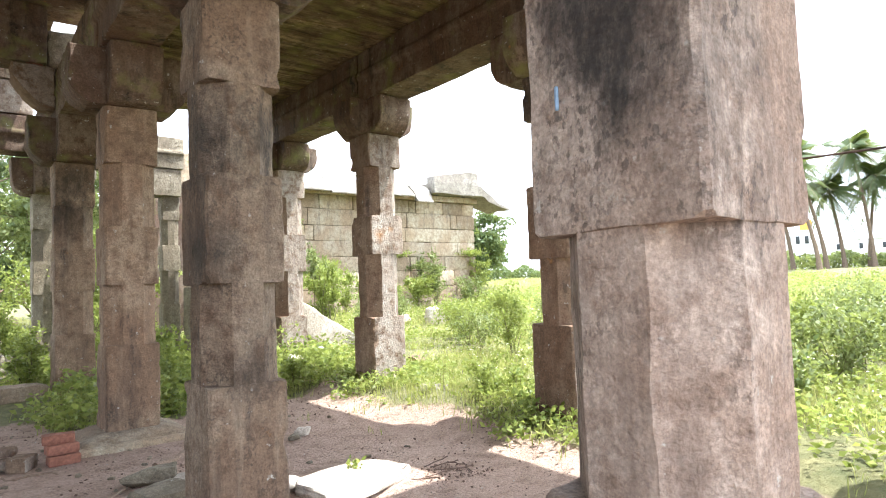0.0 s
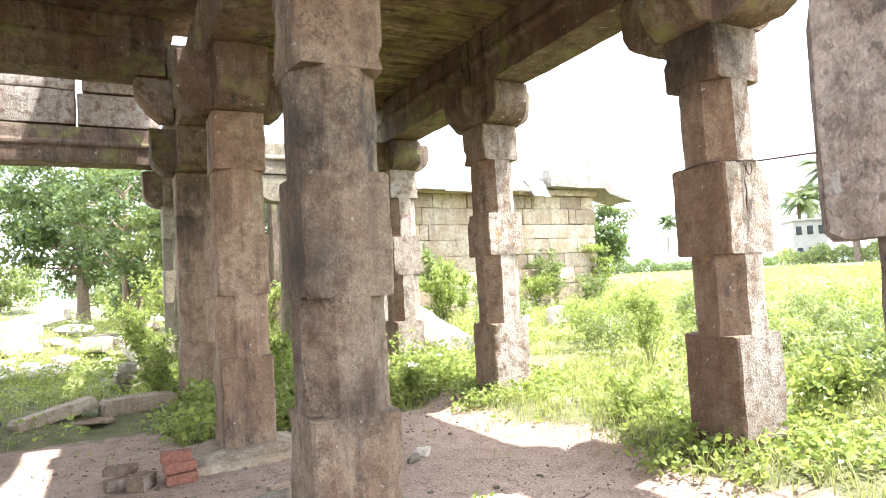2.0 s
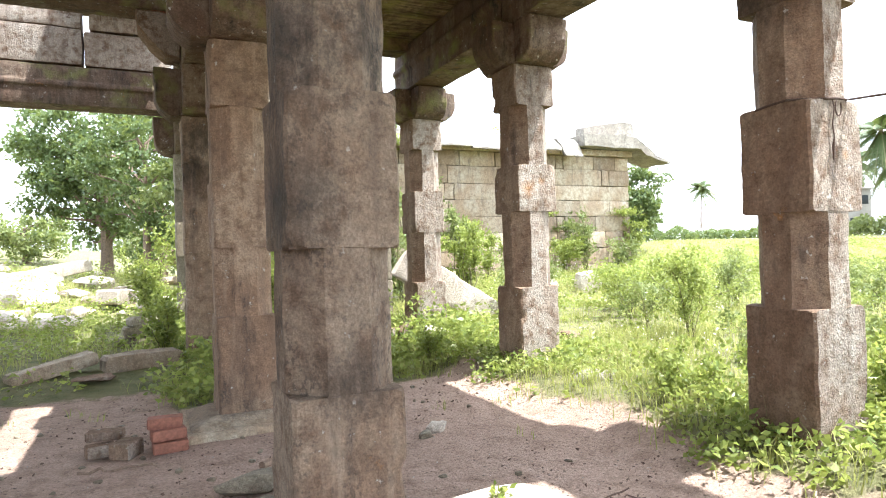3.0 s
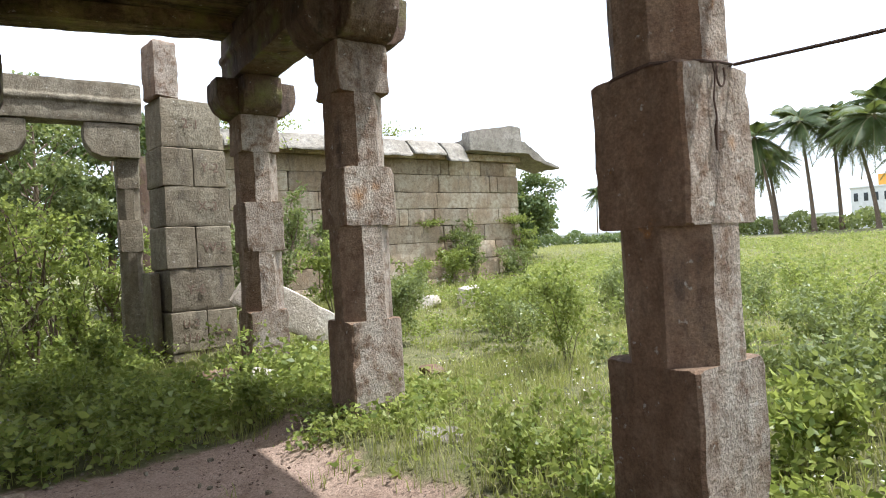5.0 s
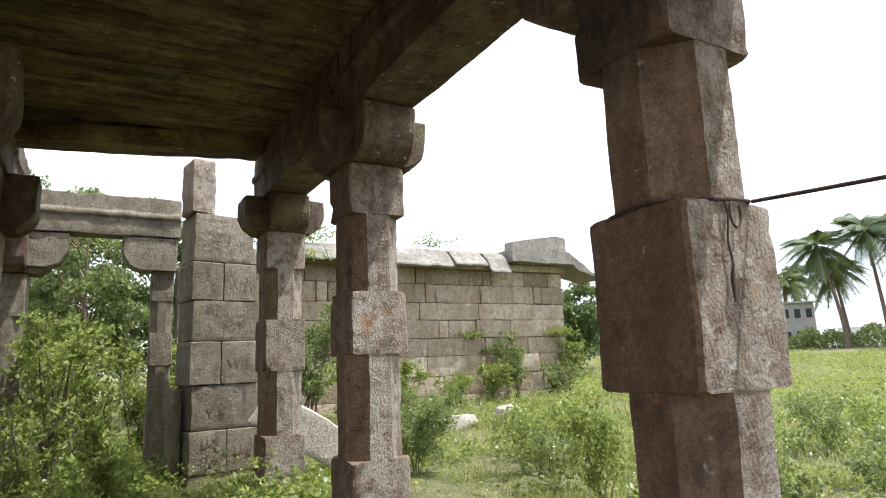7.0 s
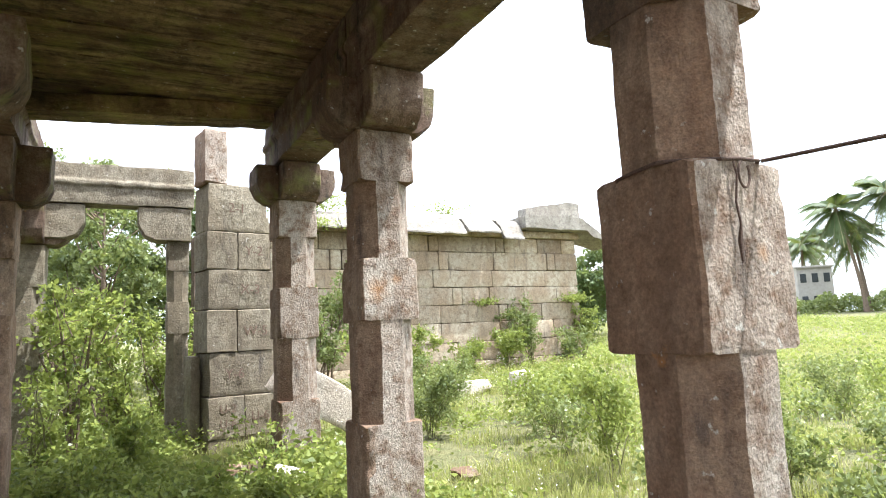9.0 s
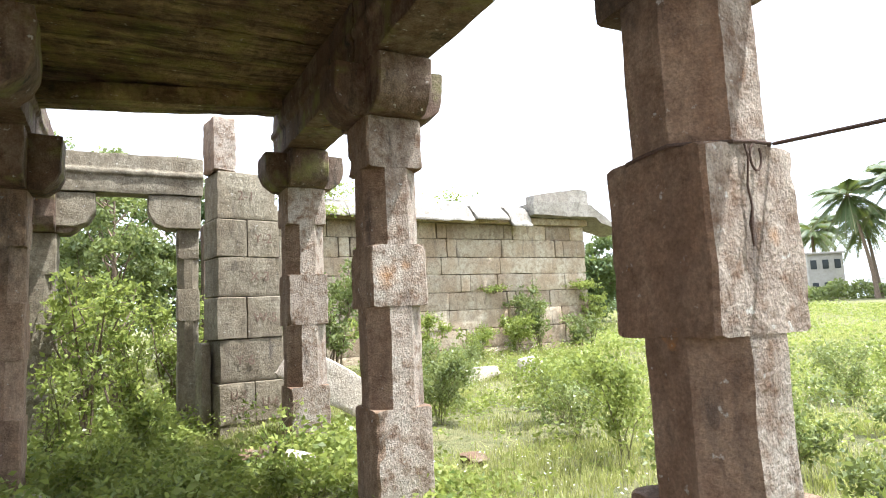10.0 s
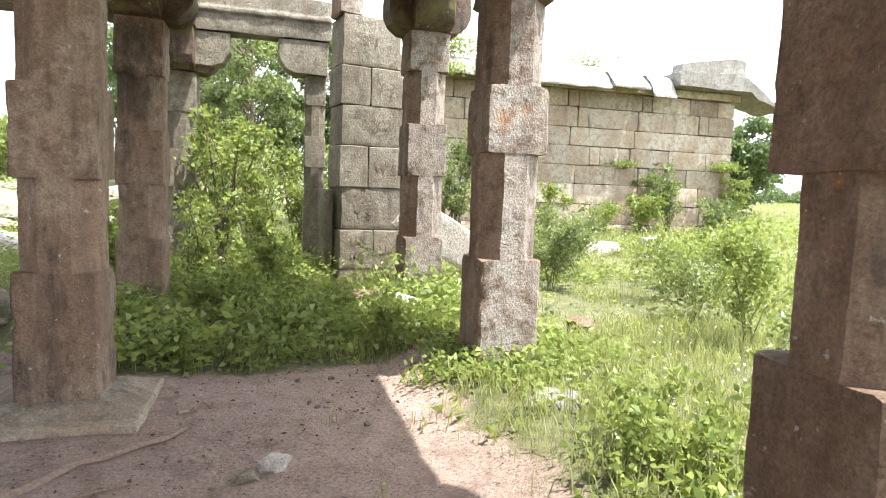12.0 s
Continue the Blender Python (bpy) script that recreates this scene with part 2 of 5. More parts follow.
# ---- mesh helpers ----
def origin_of(ob):
    p = Vector((0, 0, 0))
    while ob is not None:
        p += ob.location
        ob = ob.parent
    return p


def finish(name, bm, mat, at):
    me = bpy.data.meshes.new(name)
    bmesh.ops.translate(bm, verts=bm.verts, vec=-Vector(at))
    bm.to_mesh(me)
    bm.free()
    me.set_sharp_from_angle(angle=radians(33))
    for mm in (mat if isinstance(mat, (list, tuple)) else [mat]):
        me.materials.append(mm)
    return me


def part(name, bm, mat, parent, label=""):
    """Links a bmesh in world coordinates as one mesh under a thing or part."""
    ob = new(name, finish(name, bm, mat, origin_of(parent)))
    ob.parent = parent
    return tagged(ob, label)


def thing(name, bm, mat, label, category, group="", kind=""):
    """One mesh, its origin at the middle of its foot."""
    co = np.array([v.co for v in bm.verts])
    lo, hi = co.min(0), co.max(0)
    at = ((lo[0] + hi[0]) / 2, (lo[1] + hi[1]) / 2, lo[2])
    ob = new(name, finish(name, bm, mat, at))
    ob.location = at
    return tagged(ob, label, category, group, kind)


def base(name, at, label, category, group="", kind=""):
    ob = new(name)
    ob.location = at
    return tagged(ob, label, category, group, kind)


def loft(rings, smooth=True):
    """A closed body through rings of equal count."""
    bm = bmesh.new()
    rows = [[bm.verts.new(p) for p in ring] for ring in rings]
    k = len(rows[0])
    for a, b in zip(rows, rows[1:]):
        for i in range(k):
            f = bm.faces.new((a[i], a[(i + 1) % k], b[(i + 1) % k], b[i]))
            f.smooth = smooth
    bm.faces.new(rows[0][::-1])
    bm.faces.new(rows[-1])
    bmesh.ops.recalc_face_normals(bm, faces=bm.faces)
    return bm


def roughen(bm, amp, size=0.25, seed=0.0):
    """Worn stone: every vertex is moved by two sizes of noise."""
    off = Vector((seed * 7.31, seed * 3.17, seed * 5.73))
    for v in bm.verts:
        p = v.co / size + off
        v.co += amp * noise.noise_vector(p) + amp * 0.4 * noise.noise_vector(p * 3.7)
    return bm


def outline(points, step=0.05, rounding=0.02):
    """A closed polygon with its corners cut and its sides divided."""
    out = []
    k = len(points)
    for i in range(k):
        p0, p, q = Vector(points[i - 1]), Vector(points[i]), Vector(points[(i + 1) % k])
        r = min(rounding, (p - p0).length * 0.4, (q - p).length * 0.4)
        a, b = p + (p0 - p).normalized() * r, p + (q - p).normalized() * r
        out += [a, (a + b) / 2 * 0.4 + p * 0.6 if r > 0.012 else (a + b) / 2, b]
        nxt, q2 = Vector(points[(i + 1) % k]), Vector(points[(i + 2) % k])
        r2 = min(rounding, (nxt - p).length * 0.4, (q2 - nxt).length * 0.4)
        end = nxt + (p - nxt).normalized() * r2
        m = max(1, round((end - b).length / step))
        out += [b.lerp(end, j / m) for j in range(1, m)]
    return out


def extrude(points, axis, a, b, step=0.06, rounding=0.02, end_round=0.015):
    """Lofts a polygon along x, y or z from a to b. Points are (y, z), (x, z) or (x, y)."""
    ring = outline(points, step, rounding)
    c = sum(ring, Vector((0, 0))) / len(ring)
    m = max(2, round((b - a) / step))
    stops = [a] + [a + end_round + (b - a - 2 * end_round) * j / m for j in range(m + 1)] + [b]

    def place(p, s):
        return {"x": (s, p.x, p.y), "y": (p.x, s, p.y), "z": (p.x, p.y, s)}[axis]

    rings = []
    for i, s in enumerate(stops):
        if i in (0, len(stops) - 1):
            size = max((p - c).length for p in ring)
            rings.append([place(c + (p - c) * (1 - end_round / size), s) for p in ring])
        else:
            rings.append([place(p, s) for p in ring])
    return loft(rings)


def box_pts(x0, y0, x1, y1):
    return [(x0, y0), (x1, y0), (x1, y1), (x0, y1)]


def block(x0, y0, z0, x1, y1, z1, amp=0.012, seed=0.0, step=0.08, rounding=0.025, size=0.3):
    return roughen(extrude(box_pts(x0, y0, x1, y1), "z", z0, z1, step, rounding, rounding * 0.8), amp, size, seed)


def turned(bm, at, rz=0.0, rx=0.0, ry=0.0):
    m = pose(*at, rx, ry, rz)
    bmesh.ops.transform(bm, matrix=m, verts=bm.verts)
    return bm


def joined(pieces):
    """Several bmeshes as one."""
    bm = bmesh.new()
    for one in pieces:
        me = bpy.data.meshes.new("tmp")
        one.to_mesh(me)
        one.free()
        bm.from_mesh(me)
        bpy.data.meshes.remove(me)
    return bm


def text_mesh(text, size, m, depth=0.002):
    cu = bpy.data.curves.new("marking", "FONT")
    cu.body, cu.size, cu.extrude, cu.align_x, cu.align_y = text, size, depth, "CENTER", "CENTER"
    tmp = bpy.data.objects.new("marking", cu)
    me = bpy.data.meshes.new_from_object(tmp)
    bpy.data.objects.remove(tmp)
    bm = bmesh.new()
    bm.from_mesh(me)
    bpy.data.meshes.remove(me)
    bmesh.ops.transform(bm, matrix=m, verts=bm.verts)
    return bm


# ---- ground ----
def ground_z(x, y):
    def s(a, b, v):
        t = min(1, max(0, (v - a) / (b - a)))
        return t * t * (3 - 2 * t)

    z = 0.22 * s(3.7, 4.6, x) + 0.08 * s(8.0, 10.5, y) * s(1.2, 3.0, x) + 0.12 * s(8.5, 10.0, y) * (1 - s(1.2, 3.0, x))
    z += 0.35 * s(11.5, 17.0, y) * s(4.5, 8.0, x) * (1 - s(16, 24, x))
    far = s(14, 62, math.hypot(x - 3, y - 6))
    z = z * (1 - far) + (1.7 + 1.1 * s(6, -12, x) * s(20, 50, y)) * far
    z += 0.95 * math.exp(-((x + 4) / 7) ** 2 - ((y - 25) / 8) ** 2)
    z += 0.035 * noise.noise(Vector((x * 0.9, y * 0.9, 0))) * (1 - 0.6 * s(4.4, 3.4, x))
    return z + 0.012 * noise.noise(Vector((x * 4, y * 4, 3)))


def turf(x, y):
    """1 on grass, 0 on bare earth."""
    w = 0.35 * noise.noise(Vector((x * 1.3, y * 1.3, 9))) + 0.15 * noise.noise(Vector((x * 4, y * 4, 2)))
    end = 8.1 if x > 1.0 else 9.0
    d = max(x - 4.2, y - end, -y - 6, -x - 6)
    return min(1.0, max(0.0, 0.5 + (d + w) * 1.4))


def build_ground():
    def axis(lo, hi, step, out):
        core = list(np.arange(lo, hi + 1e-6, step))
        a, b, s = [], [], step
        p, q = lo, hi
        while q - hi < out:
            s *= 1.22
            p, q = p - s, q + s
            a.append(p)
            b.append(q)
        return a[::-1] + core + b
    xs, ys = axis(-6, 14, 0.14, 1800), axis(-2, 19, 0.14, 1800)
    verts = [(x, y, ground_z(x, y)) for y in ys for x in xs]
    nx = len(xs)
    faces = [(j * nx + i, j * nx + i + 1, (j + 1) * nx + i + 1, (j + 1) * nx + i) for j in range(len(ys) - 1) for i in range(nx - 1)]
    me = bpy.data.meshes.new("ground")
    me.from_pydata(verts, [], faces)
    at = me.attributes.new("turf", "FLOAT", "POINT")
    at.data.foreach_set("value", [turf(x, y) for x, y, _ in verts])
    me.polygons.foreach_set("use_smooth", [True] * len(faces))
    me.materials.append(EARTH)
    return tagged(new("ground", me), "reddish bare earth giving way to a green meadow", "ground", kind="structure")


build_ground()


# ---- the pillared hall ----
def corner_ring(cx, cy, h, cut, z, n=8, m=3):
    """A square of half width h with its corners cut by cut, always the same count."""
    out = []
    for k in range(4):
        a = [(-1, -1), (1, -1), (1, 1), (-1, 1)]
        (ax, ay), (bx, by) = a[k], a[(k + 1) % 4]
        p, q = Vector((ax * h, ay * h)), Vector((bx * h, by * h))
        d = (q - p).normalized()
        s0, s1 = p + d * cut, q - d * cut
        out += [s0.lerp(s1, i / n) for i in range(n + 1)]
        c = a[(k + 2) % 4]
        d2 = (Vector((c[0] * h, c[1] * h)) - q).normalized()
        e = q + d2 * cut
        out += [s1.lerp(e, i / m) for i in range(1, m)]
    return [(cx + p.x, cy + p.y, z) for p in out]


def pillar(cx, cy, z0, levels, h=0.245, mat=None, seed=0.0, label="", step=0.05, amp=0.009, flare=0.0):
    """One stone: square blocks, and between them shafts with cut corners. levels: tops of base block, lower shaft, middle block, upper shaft, top block."""
    mat = mat or STONE
    p = base("stone_pillar", (cx, cy, z0), label, "pillar", "pillars of the hall")
    names = ("base_block", "lower_shaft", "middle_block", "upper_shaft", "top_block")
    lo = z0
    for i, (nm, hi) in enumerate(zip(names, levels)):
        m = max(3, round((hi - lo) / step))
        zs = [lo + (hi - lo) * k / m for k in range(m + 1)]
        rings = []
        for k, z in enumerate(zs):
            hh = h + flare * max(0, 1 - (z - z0) / 0.7)
            if nm.endswith("shaft"):
                cut = h * 0.60
                hh -= 0.005
            else:
                cut = 0.016
            rings.append(corner_ring(cx, cy, hh, cut, z))
        if not nm.endswith("shaft"):
            # worn arrises at the block's ends
            rings.insert(1, corner_ring(cx, cy, h + (flare if i == 0 else 0), 0.018, lo + 0.012))
            rings[0] = corner_ring(cx, cy, h - 0.001 + (flare if i == 0 else 0), 0.04, lo)
            rings.insert(-1, corner_ring(cx, cy, h, 0.018, hi - 0.012))
            rings[-1] = corner_ring(cx, cy, h - 0.001, 0.04, hi)
        bm = loft(rings)
        for v in bm.verts:
            # chipped corners
            d = min(abs(abs(v.co.x - cx) - h), abs(abs(v.co.y - cy) - h)) + max(0, h - abs(v.co.x - cx)) * 0.5 + max(0, h - abs(v.co.y - cy)) * 0.5
            if d < 0.03:
                k = max(0, noise.noise(v.co * 6 + Vector((seed, 0, 0))) - 0.15) * 0.05
                v.co.x -= math.copysign(k, v.co.x - cx)
                v.co.y -= math.copysign(k, v.co.y - cy)
        roughen(bm, amp, 0.22, seed)
        part(nm, bm, mat, p)
        lo = hi
    return p


def corbel(cx, cy, z0, z1, reach=0.52, mat=None, seed=0.0, along=None):
    """A cross of two bracket arms with bevelled undersides."""
    mat = mat or STONE_DARK
    c = base("corbel", (cx, cy, z0), "dark weathered cross-shaped stone corbel on a pillar", "corbel", "corbels of the hall")
    for i, ax in enumerate("xy"):
        w, d = 0.235, 0.004 * i
        reach = along if along and ax == "y" else reach
        mid = cx if ax == "x" else cy
        prof = [(mid - reach, z1 - d), (mid - reach, z0 + 0.20), (mid - reach + 0.05, z0 + 0.09), (mid - reach + 0.17, z0 + d),
                (mid + reach - 0.17, z0 + d), (mid + reach - 0.05, z0 + 0.09), (mid + reach, z0 + 0.20), (mid + reach, z1 - d)]
        side = cy if ax == "x" else cx
        bm = extrude(prof, "y" if ax == "x" else "x", side - w, side + w, 0.06, 0.02, 0.015)
        roughen(bm, 0.018, 0.25, seed + 10 * i)
        part("bracket_arm", bm, mat, c)
    return c


def beam(axis, a, b, side, z0, z1, w=0.25, mat=None, seed=0.0, label="", groove=True):
    """A lintel along x or y with a moulded band on its faces."""
    h = z1 - z0
    pts = [(side - w, z0), (side + w, z0), (side + w, z0 + h * 0.42), (side + w + 0.035, z0 + h * 0.47), (side + w + 0.035, z0 + h * 0.56),
           (side + w + 0.005, z0 + h * 0.62), (side + w + 0.005, z1), (side - w - 0.005, z1), (side - w - 0.005, z0 + h * 0.62),
           (side - w - 0.035, z0 + h * 0.56), (side - w - 0.035, z0 + h * 0.47), (side - w, z0 + h * 0.42)]
    bm = extrude(pts if groove else box_pts(side - w, z0, side + w, z1), axis, a, b, 0.08, 0.018, 0.02)
    roughen(bm, 0.014, 0.3, seed)
    return thing("stone_beam", bm, mat or STONE_DARK, label or "long moulded granite beam, stained dark, resting on corbels", "beam", "beams of the hall")


LX, RX = 1.63, 4.74
L_ROWS = [(1.62, 1.223, 0.0), (1.622, 4.30, 0.0), (1.64, 7.375, 0.135), (1.575, 10.47, 0.10), (1.60, 13.55, 0.12)]
L_LEVELS = [(0.92, 1.565, 2.22, 2.75, 3.30), (0.893, 1.498, 2.163, 2.73, 3.30), (0.96, 1.555, 2.133, 2.765, 3.335), (0.94, 1.53, 2.12, 2.70, 3.30), (0.90, 1.50, 2.09, 2.66, 3.27)]
for i, (px, py, pz) in enumerate(L_ROWS):
    lab = ("rough grey granite pillar with black stains and pitted face", "stained granite pillar with a hollow flank's shade painted on",
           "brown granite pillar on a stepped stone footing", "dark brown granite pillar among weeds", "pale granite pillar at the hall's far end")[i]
    pillar(px, py, pz - (0.0 if i == 2 else 0.12), L_LEVELS[i], 0.245, (SOOTY, STONE_GREY, STONE_IN, STONE_IN, PIERSTONE)[i], 3.0 + i * 9, lab, flare=0.03 if i == 0 else 0.0)
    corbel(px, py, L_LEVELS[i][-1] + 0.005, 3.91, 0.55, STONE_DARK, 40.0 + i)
R_LEVELS = [(1.05, 1.65, 2.335, 2.97, 3.38), (1.05, 1.87, 2.38, 3.03, 3.46), (1.00, 1.75, 2.37, 3.0, 3.46)]
R_ROWS = [(4.745, 4.23), (4.745, 7.51), (4.77, 10.45)]
for i, ((px, py), lv) in enumerate(zip(R_ROWS, R_LEVELS)):
    lab = ("brown granite pillar with a rope tied round it", "granite pillar with an orange lichen patch in the grass", "grey granite pillar beside the block pier")[i]
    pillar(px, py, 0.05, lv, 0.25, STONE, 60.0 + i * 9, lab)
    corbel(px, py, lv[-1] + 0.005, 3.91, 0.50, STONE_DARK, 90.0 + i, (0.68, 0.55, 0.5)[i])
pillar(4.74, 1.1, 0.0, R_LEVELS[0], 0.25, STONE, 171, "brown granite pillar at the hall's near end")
corbel(4.74, 1.1, 3.385, 3.91, 0.5, STONE_DARK, 172)
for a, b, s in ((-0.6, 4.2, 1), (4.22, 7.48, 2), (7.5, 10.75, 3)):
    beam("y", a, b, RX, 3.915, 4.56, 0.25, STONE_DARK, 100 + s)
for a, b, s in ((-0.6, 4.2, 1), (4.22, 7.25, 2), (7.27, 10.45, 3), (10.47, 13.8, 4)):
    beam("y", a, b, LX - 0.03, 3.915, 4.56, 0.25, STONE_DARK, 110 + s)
bm = turned(block(-1.31, -0.2, -0.1, 1.31, 0.2, 0.1, 0.014, 120, 0.08), (3.16, 10.3, 4.455), 0, 0, -4.0)
thing("stone_beam", bm, CEIL, "plain mossy granite cross beam under the ceiling", "beam", "beams of the hall")


def build_ceiling():
    """Roof slabs side by side; one is broken short so that the sun gets in."""
    rnd = random.Random(4)
    cuts = [-0.6, 0.2, 1.0, 1.7, 2.3, 2.95, 3.55, 3.78, 4.5, 5.2, 5.95, 6.9, 7.6, 8.5, 9.2, 10.0, 10.62]
    pieces = []
    for k, (y, y1) in enumerate(zip(cuts, cuts[1:])):
        x1 = {2.95: 3.5, 3.55: 2.65}.get(y, 5.12)
        dz = rnd.uniform(0, 0.03)
        pieces.append(block(1.62, y + 0.006, 4.565 + dz, x1, y1 - 0.006, 4.80, 0.03, k, 0.09, 0.02, 0.4))
    bm = joined(pieces)
    ob = thing("ceiling", bm, CEIL, "mossy brown granite roof slabs laid side by side", "ceiling", kind="structure")
    return ob


build_ceiling()

# nave to the west: higher cross beams, a course of numbered blocks, open slits
beam("x", -3.6, 1.24, 10.42, 4.62, 5.42, 0.25, STONE_DARK, 130, "heavy moulded granite beam with a broken end")
beam("x", -3.6, 1.36, 13.45, 3.99, 4.62, 0.25, STONE_DARK, 131, "moulded granite beam at the nave's far end")
beam("x", 1.64, 3.88, 13.45, 3.91, 4.53, 0.22, PIERSTONE, 132, "grey moulded lintel over a bush-filled gateway")
rng = np.random.default_rng(7)


# second tier above the western beam and the nave roof with its slit
for a, b, k in ((-0.6, 3.4, 0), (3.42, 6.9, 1), (6.92, 9.85, 2)):
    thing("frieze_stone", block(1.63, a, 4.81, 2.0, b, 5.40, 0.03, 140 + k, 0.12, 0.04, 0.4), STONE_DARK,
          "rough stained granite course above a beam", "stone course", "courses over the beam")
# slabs run on unseen to x -6.8 to cut sky light from the west
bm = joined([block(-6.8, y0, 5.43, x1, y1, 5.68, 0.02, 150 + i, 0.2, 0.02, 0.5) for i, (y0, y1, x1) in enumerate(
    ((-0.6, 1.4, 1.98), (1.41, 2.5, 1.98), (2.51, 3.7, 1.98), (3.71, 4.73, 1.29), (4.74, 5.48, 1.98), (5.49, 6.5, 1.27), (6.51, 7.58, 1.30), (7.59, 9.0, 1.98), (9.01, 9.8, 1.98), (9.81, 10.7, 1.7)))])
thing("ceiling", bm, STONE_DARK, "dark nave roof slabs with open slits, run on unseen to block light", "ceiling", kind="structure")
# far-bay slabs added to shade the numbered wall, with a gap for light
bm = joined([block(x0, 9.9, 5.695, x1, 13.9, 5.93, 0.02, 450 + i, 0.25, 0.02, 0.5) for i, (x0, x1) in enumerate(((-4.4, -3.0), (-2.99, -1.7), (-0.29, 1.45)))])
thing("ceiling", bm, STONE_DARK, "dark granite roof slabs added to shade the nave's far bay", "ceiling", kind="structure")
# unseen wall, added to keep western sky light off the pillars
thing("wall_west", block(-7.3, -2.0, -0.1, -6.9, 8.5, 5.42, 0.02, 187, 0.4), STONE_DARK, "unseen dark granite wall added to block western light", "wall", kind="structure")
# broken bracket under the raised beam
prof = [(0.83, 4.61), (1.34, 4.61), (1.34, 4.02), (1.16, 4.06), (0.96, 4.22), (0.85, 4.42)]
thing("broken_bracket", roughen(extrude(prof, "y", 10.2, 10.64, 0.06, 0.03, 0.03), 0.022, 0.2, 160), STONE, "broken granite bracket wedged under a beam", "bracket")
thing("chock_stone", block(1.0, 10.22, 4.60, 1.2, 10.5, 4.66, 0.01, 161, 0.05), BRICK, "small red brick chock beside a beam", "brick")
thing("broken_stone", block(1.25, 10.2, 4.60, 1.60, 10.62, 5.12, 0.035, 162, 0.06, 0.05, 0.2), PIERSTONE, "pale broken stone filling a gap beside a beam", "stone")


# courses of numbered blocks over the far beam
def numbered_wall():
    w = base("wall_nave", (-1, 13.45, 4.63), "courses of numbered granite blocks with slits of sky", "wall", kind="structure")
    for k, (x0, x1, z0, z1) in enumerate(((-3.6, -2.0, 4.66, 5.24), (-1.98, 0.02, 4.67, 5.25), (0.05, 1.36, 4.66, 5.22),
                                          (-3.6, -2.6, 5.26, 5.66), (-2.57, -1.2, 5.27, 5.67), (-1.18, 0.02, 5.27, 5.64), (0.13, 1.25, 5.26, 5.62))):
        part("stone_block", block(x0, 13.24, z0, x1, 13.66, z1, 0.014, 170 + k, 0.1, 0.03), STONE, w)
    for s, x, z in (("2", -0.16, 5.45), ("1", 0.30, 5.45), ("5", -0.20, 4.98), ("4", 0.34, 4.97)):
        part("marking", text_mesh(s, 0.14, pose(x, 13.222, z, 90, 0, 0)), INK, w, "small dark painted number")


numbered_wall()
for i, y in enumerate((10.42, 13.45)):
    p = pillar(-3.15, y, 0.0, (0.90, 1.50, 2.09, 2.66, 3.27), 0.245, STONE, 180 + i, "weathered granite pillar of the nave's far row")
    corbel(-3.15, y, 3.28, 3.985, 0.5, STONE_DARK, 184 + i)
thing("pad_stone", block(-3.42, 10.2, 3.99, -2.9, 10.64, 4.61, 0.015, 186), STONE_DARK, "square granite pad stone on a corbel", "stone")


# footing of the third pillar
def footing(cx, cy):
    f = base("pillar_footing", (cx, cy, -0.02), "stepped worn granite footing under a pillar", "footing")
    part("lower_step", roughen(extrude(box_pts(cx - 0.52, cy - 0.5, cx + 0.52, cy + 0.5), "z", -0.1, 0.065, 0.06, 0.03, 0.02), 0.014, 0.2, 190), WALLSTONE, f)
    rings = []
    for z, h in ((0.05, 0.47), (0.075, 0.45), (0.115, 0.36), (0.138, 0.31), (0.142, 0.28)):
        rings.append([(p.x, p.y, z) for p in outline(box_pts(cx - h * 1.04, cy - h * 0.9, cx + h * 1.04, cy + h * 0.9), 0.05, 0.03)])
    k = min(len(r) for r in rings)
    rings = [[r[int(i * len(r) / k)] for i in range(k)] for r in rings]
    part("sloped_step", roughen(loft(rings), 0.010, 0.2, 191), WALLSTONE, f)


footing(1.64, 7.375)
thing("foot_stone", block(1.25, 0.62, -0.06, 1.87, 0.95, 0.10, 0.02, 192), STONE, "low worn stone at the foot of a pillar", "stone")

# gateway beyond the hall
pillar(3.66, 13.5, 0.2, (1.25, 1.9, 2.4, 2.9, 3.36), 0.165, PIERSTONE, 195, "slim pale granite gate post beside the block pier", 0.06)
for i, (x0, x1) in enumerate(((1.66, 2.34), (3.06, 3.84))):
    s = -1 if i else 1
    a, b = (x0, x1) if s > 0 else (x1, x0)
    prof = [(a, 3.90), (b, 3.90), (b, 3.62), (b - s * 0.10, 3.44), (b - s * 0.26, 3.37), (a, 3.37)]
    thing("gate_bracket", roughen(extrude(prof, "y", 13.26, 13.64, 0.06, 0.02, 0.02), 0.014, 0.2, 198 + i), PIERSTONE,
          "pale granite bracket carrying the gateway lintel", "bracket", "gateway brackets")


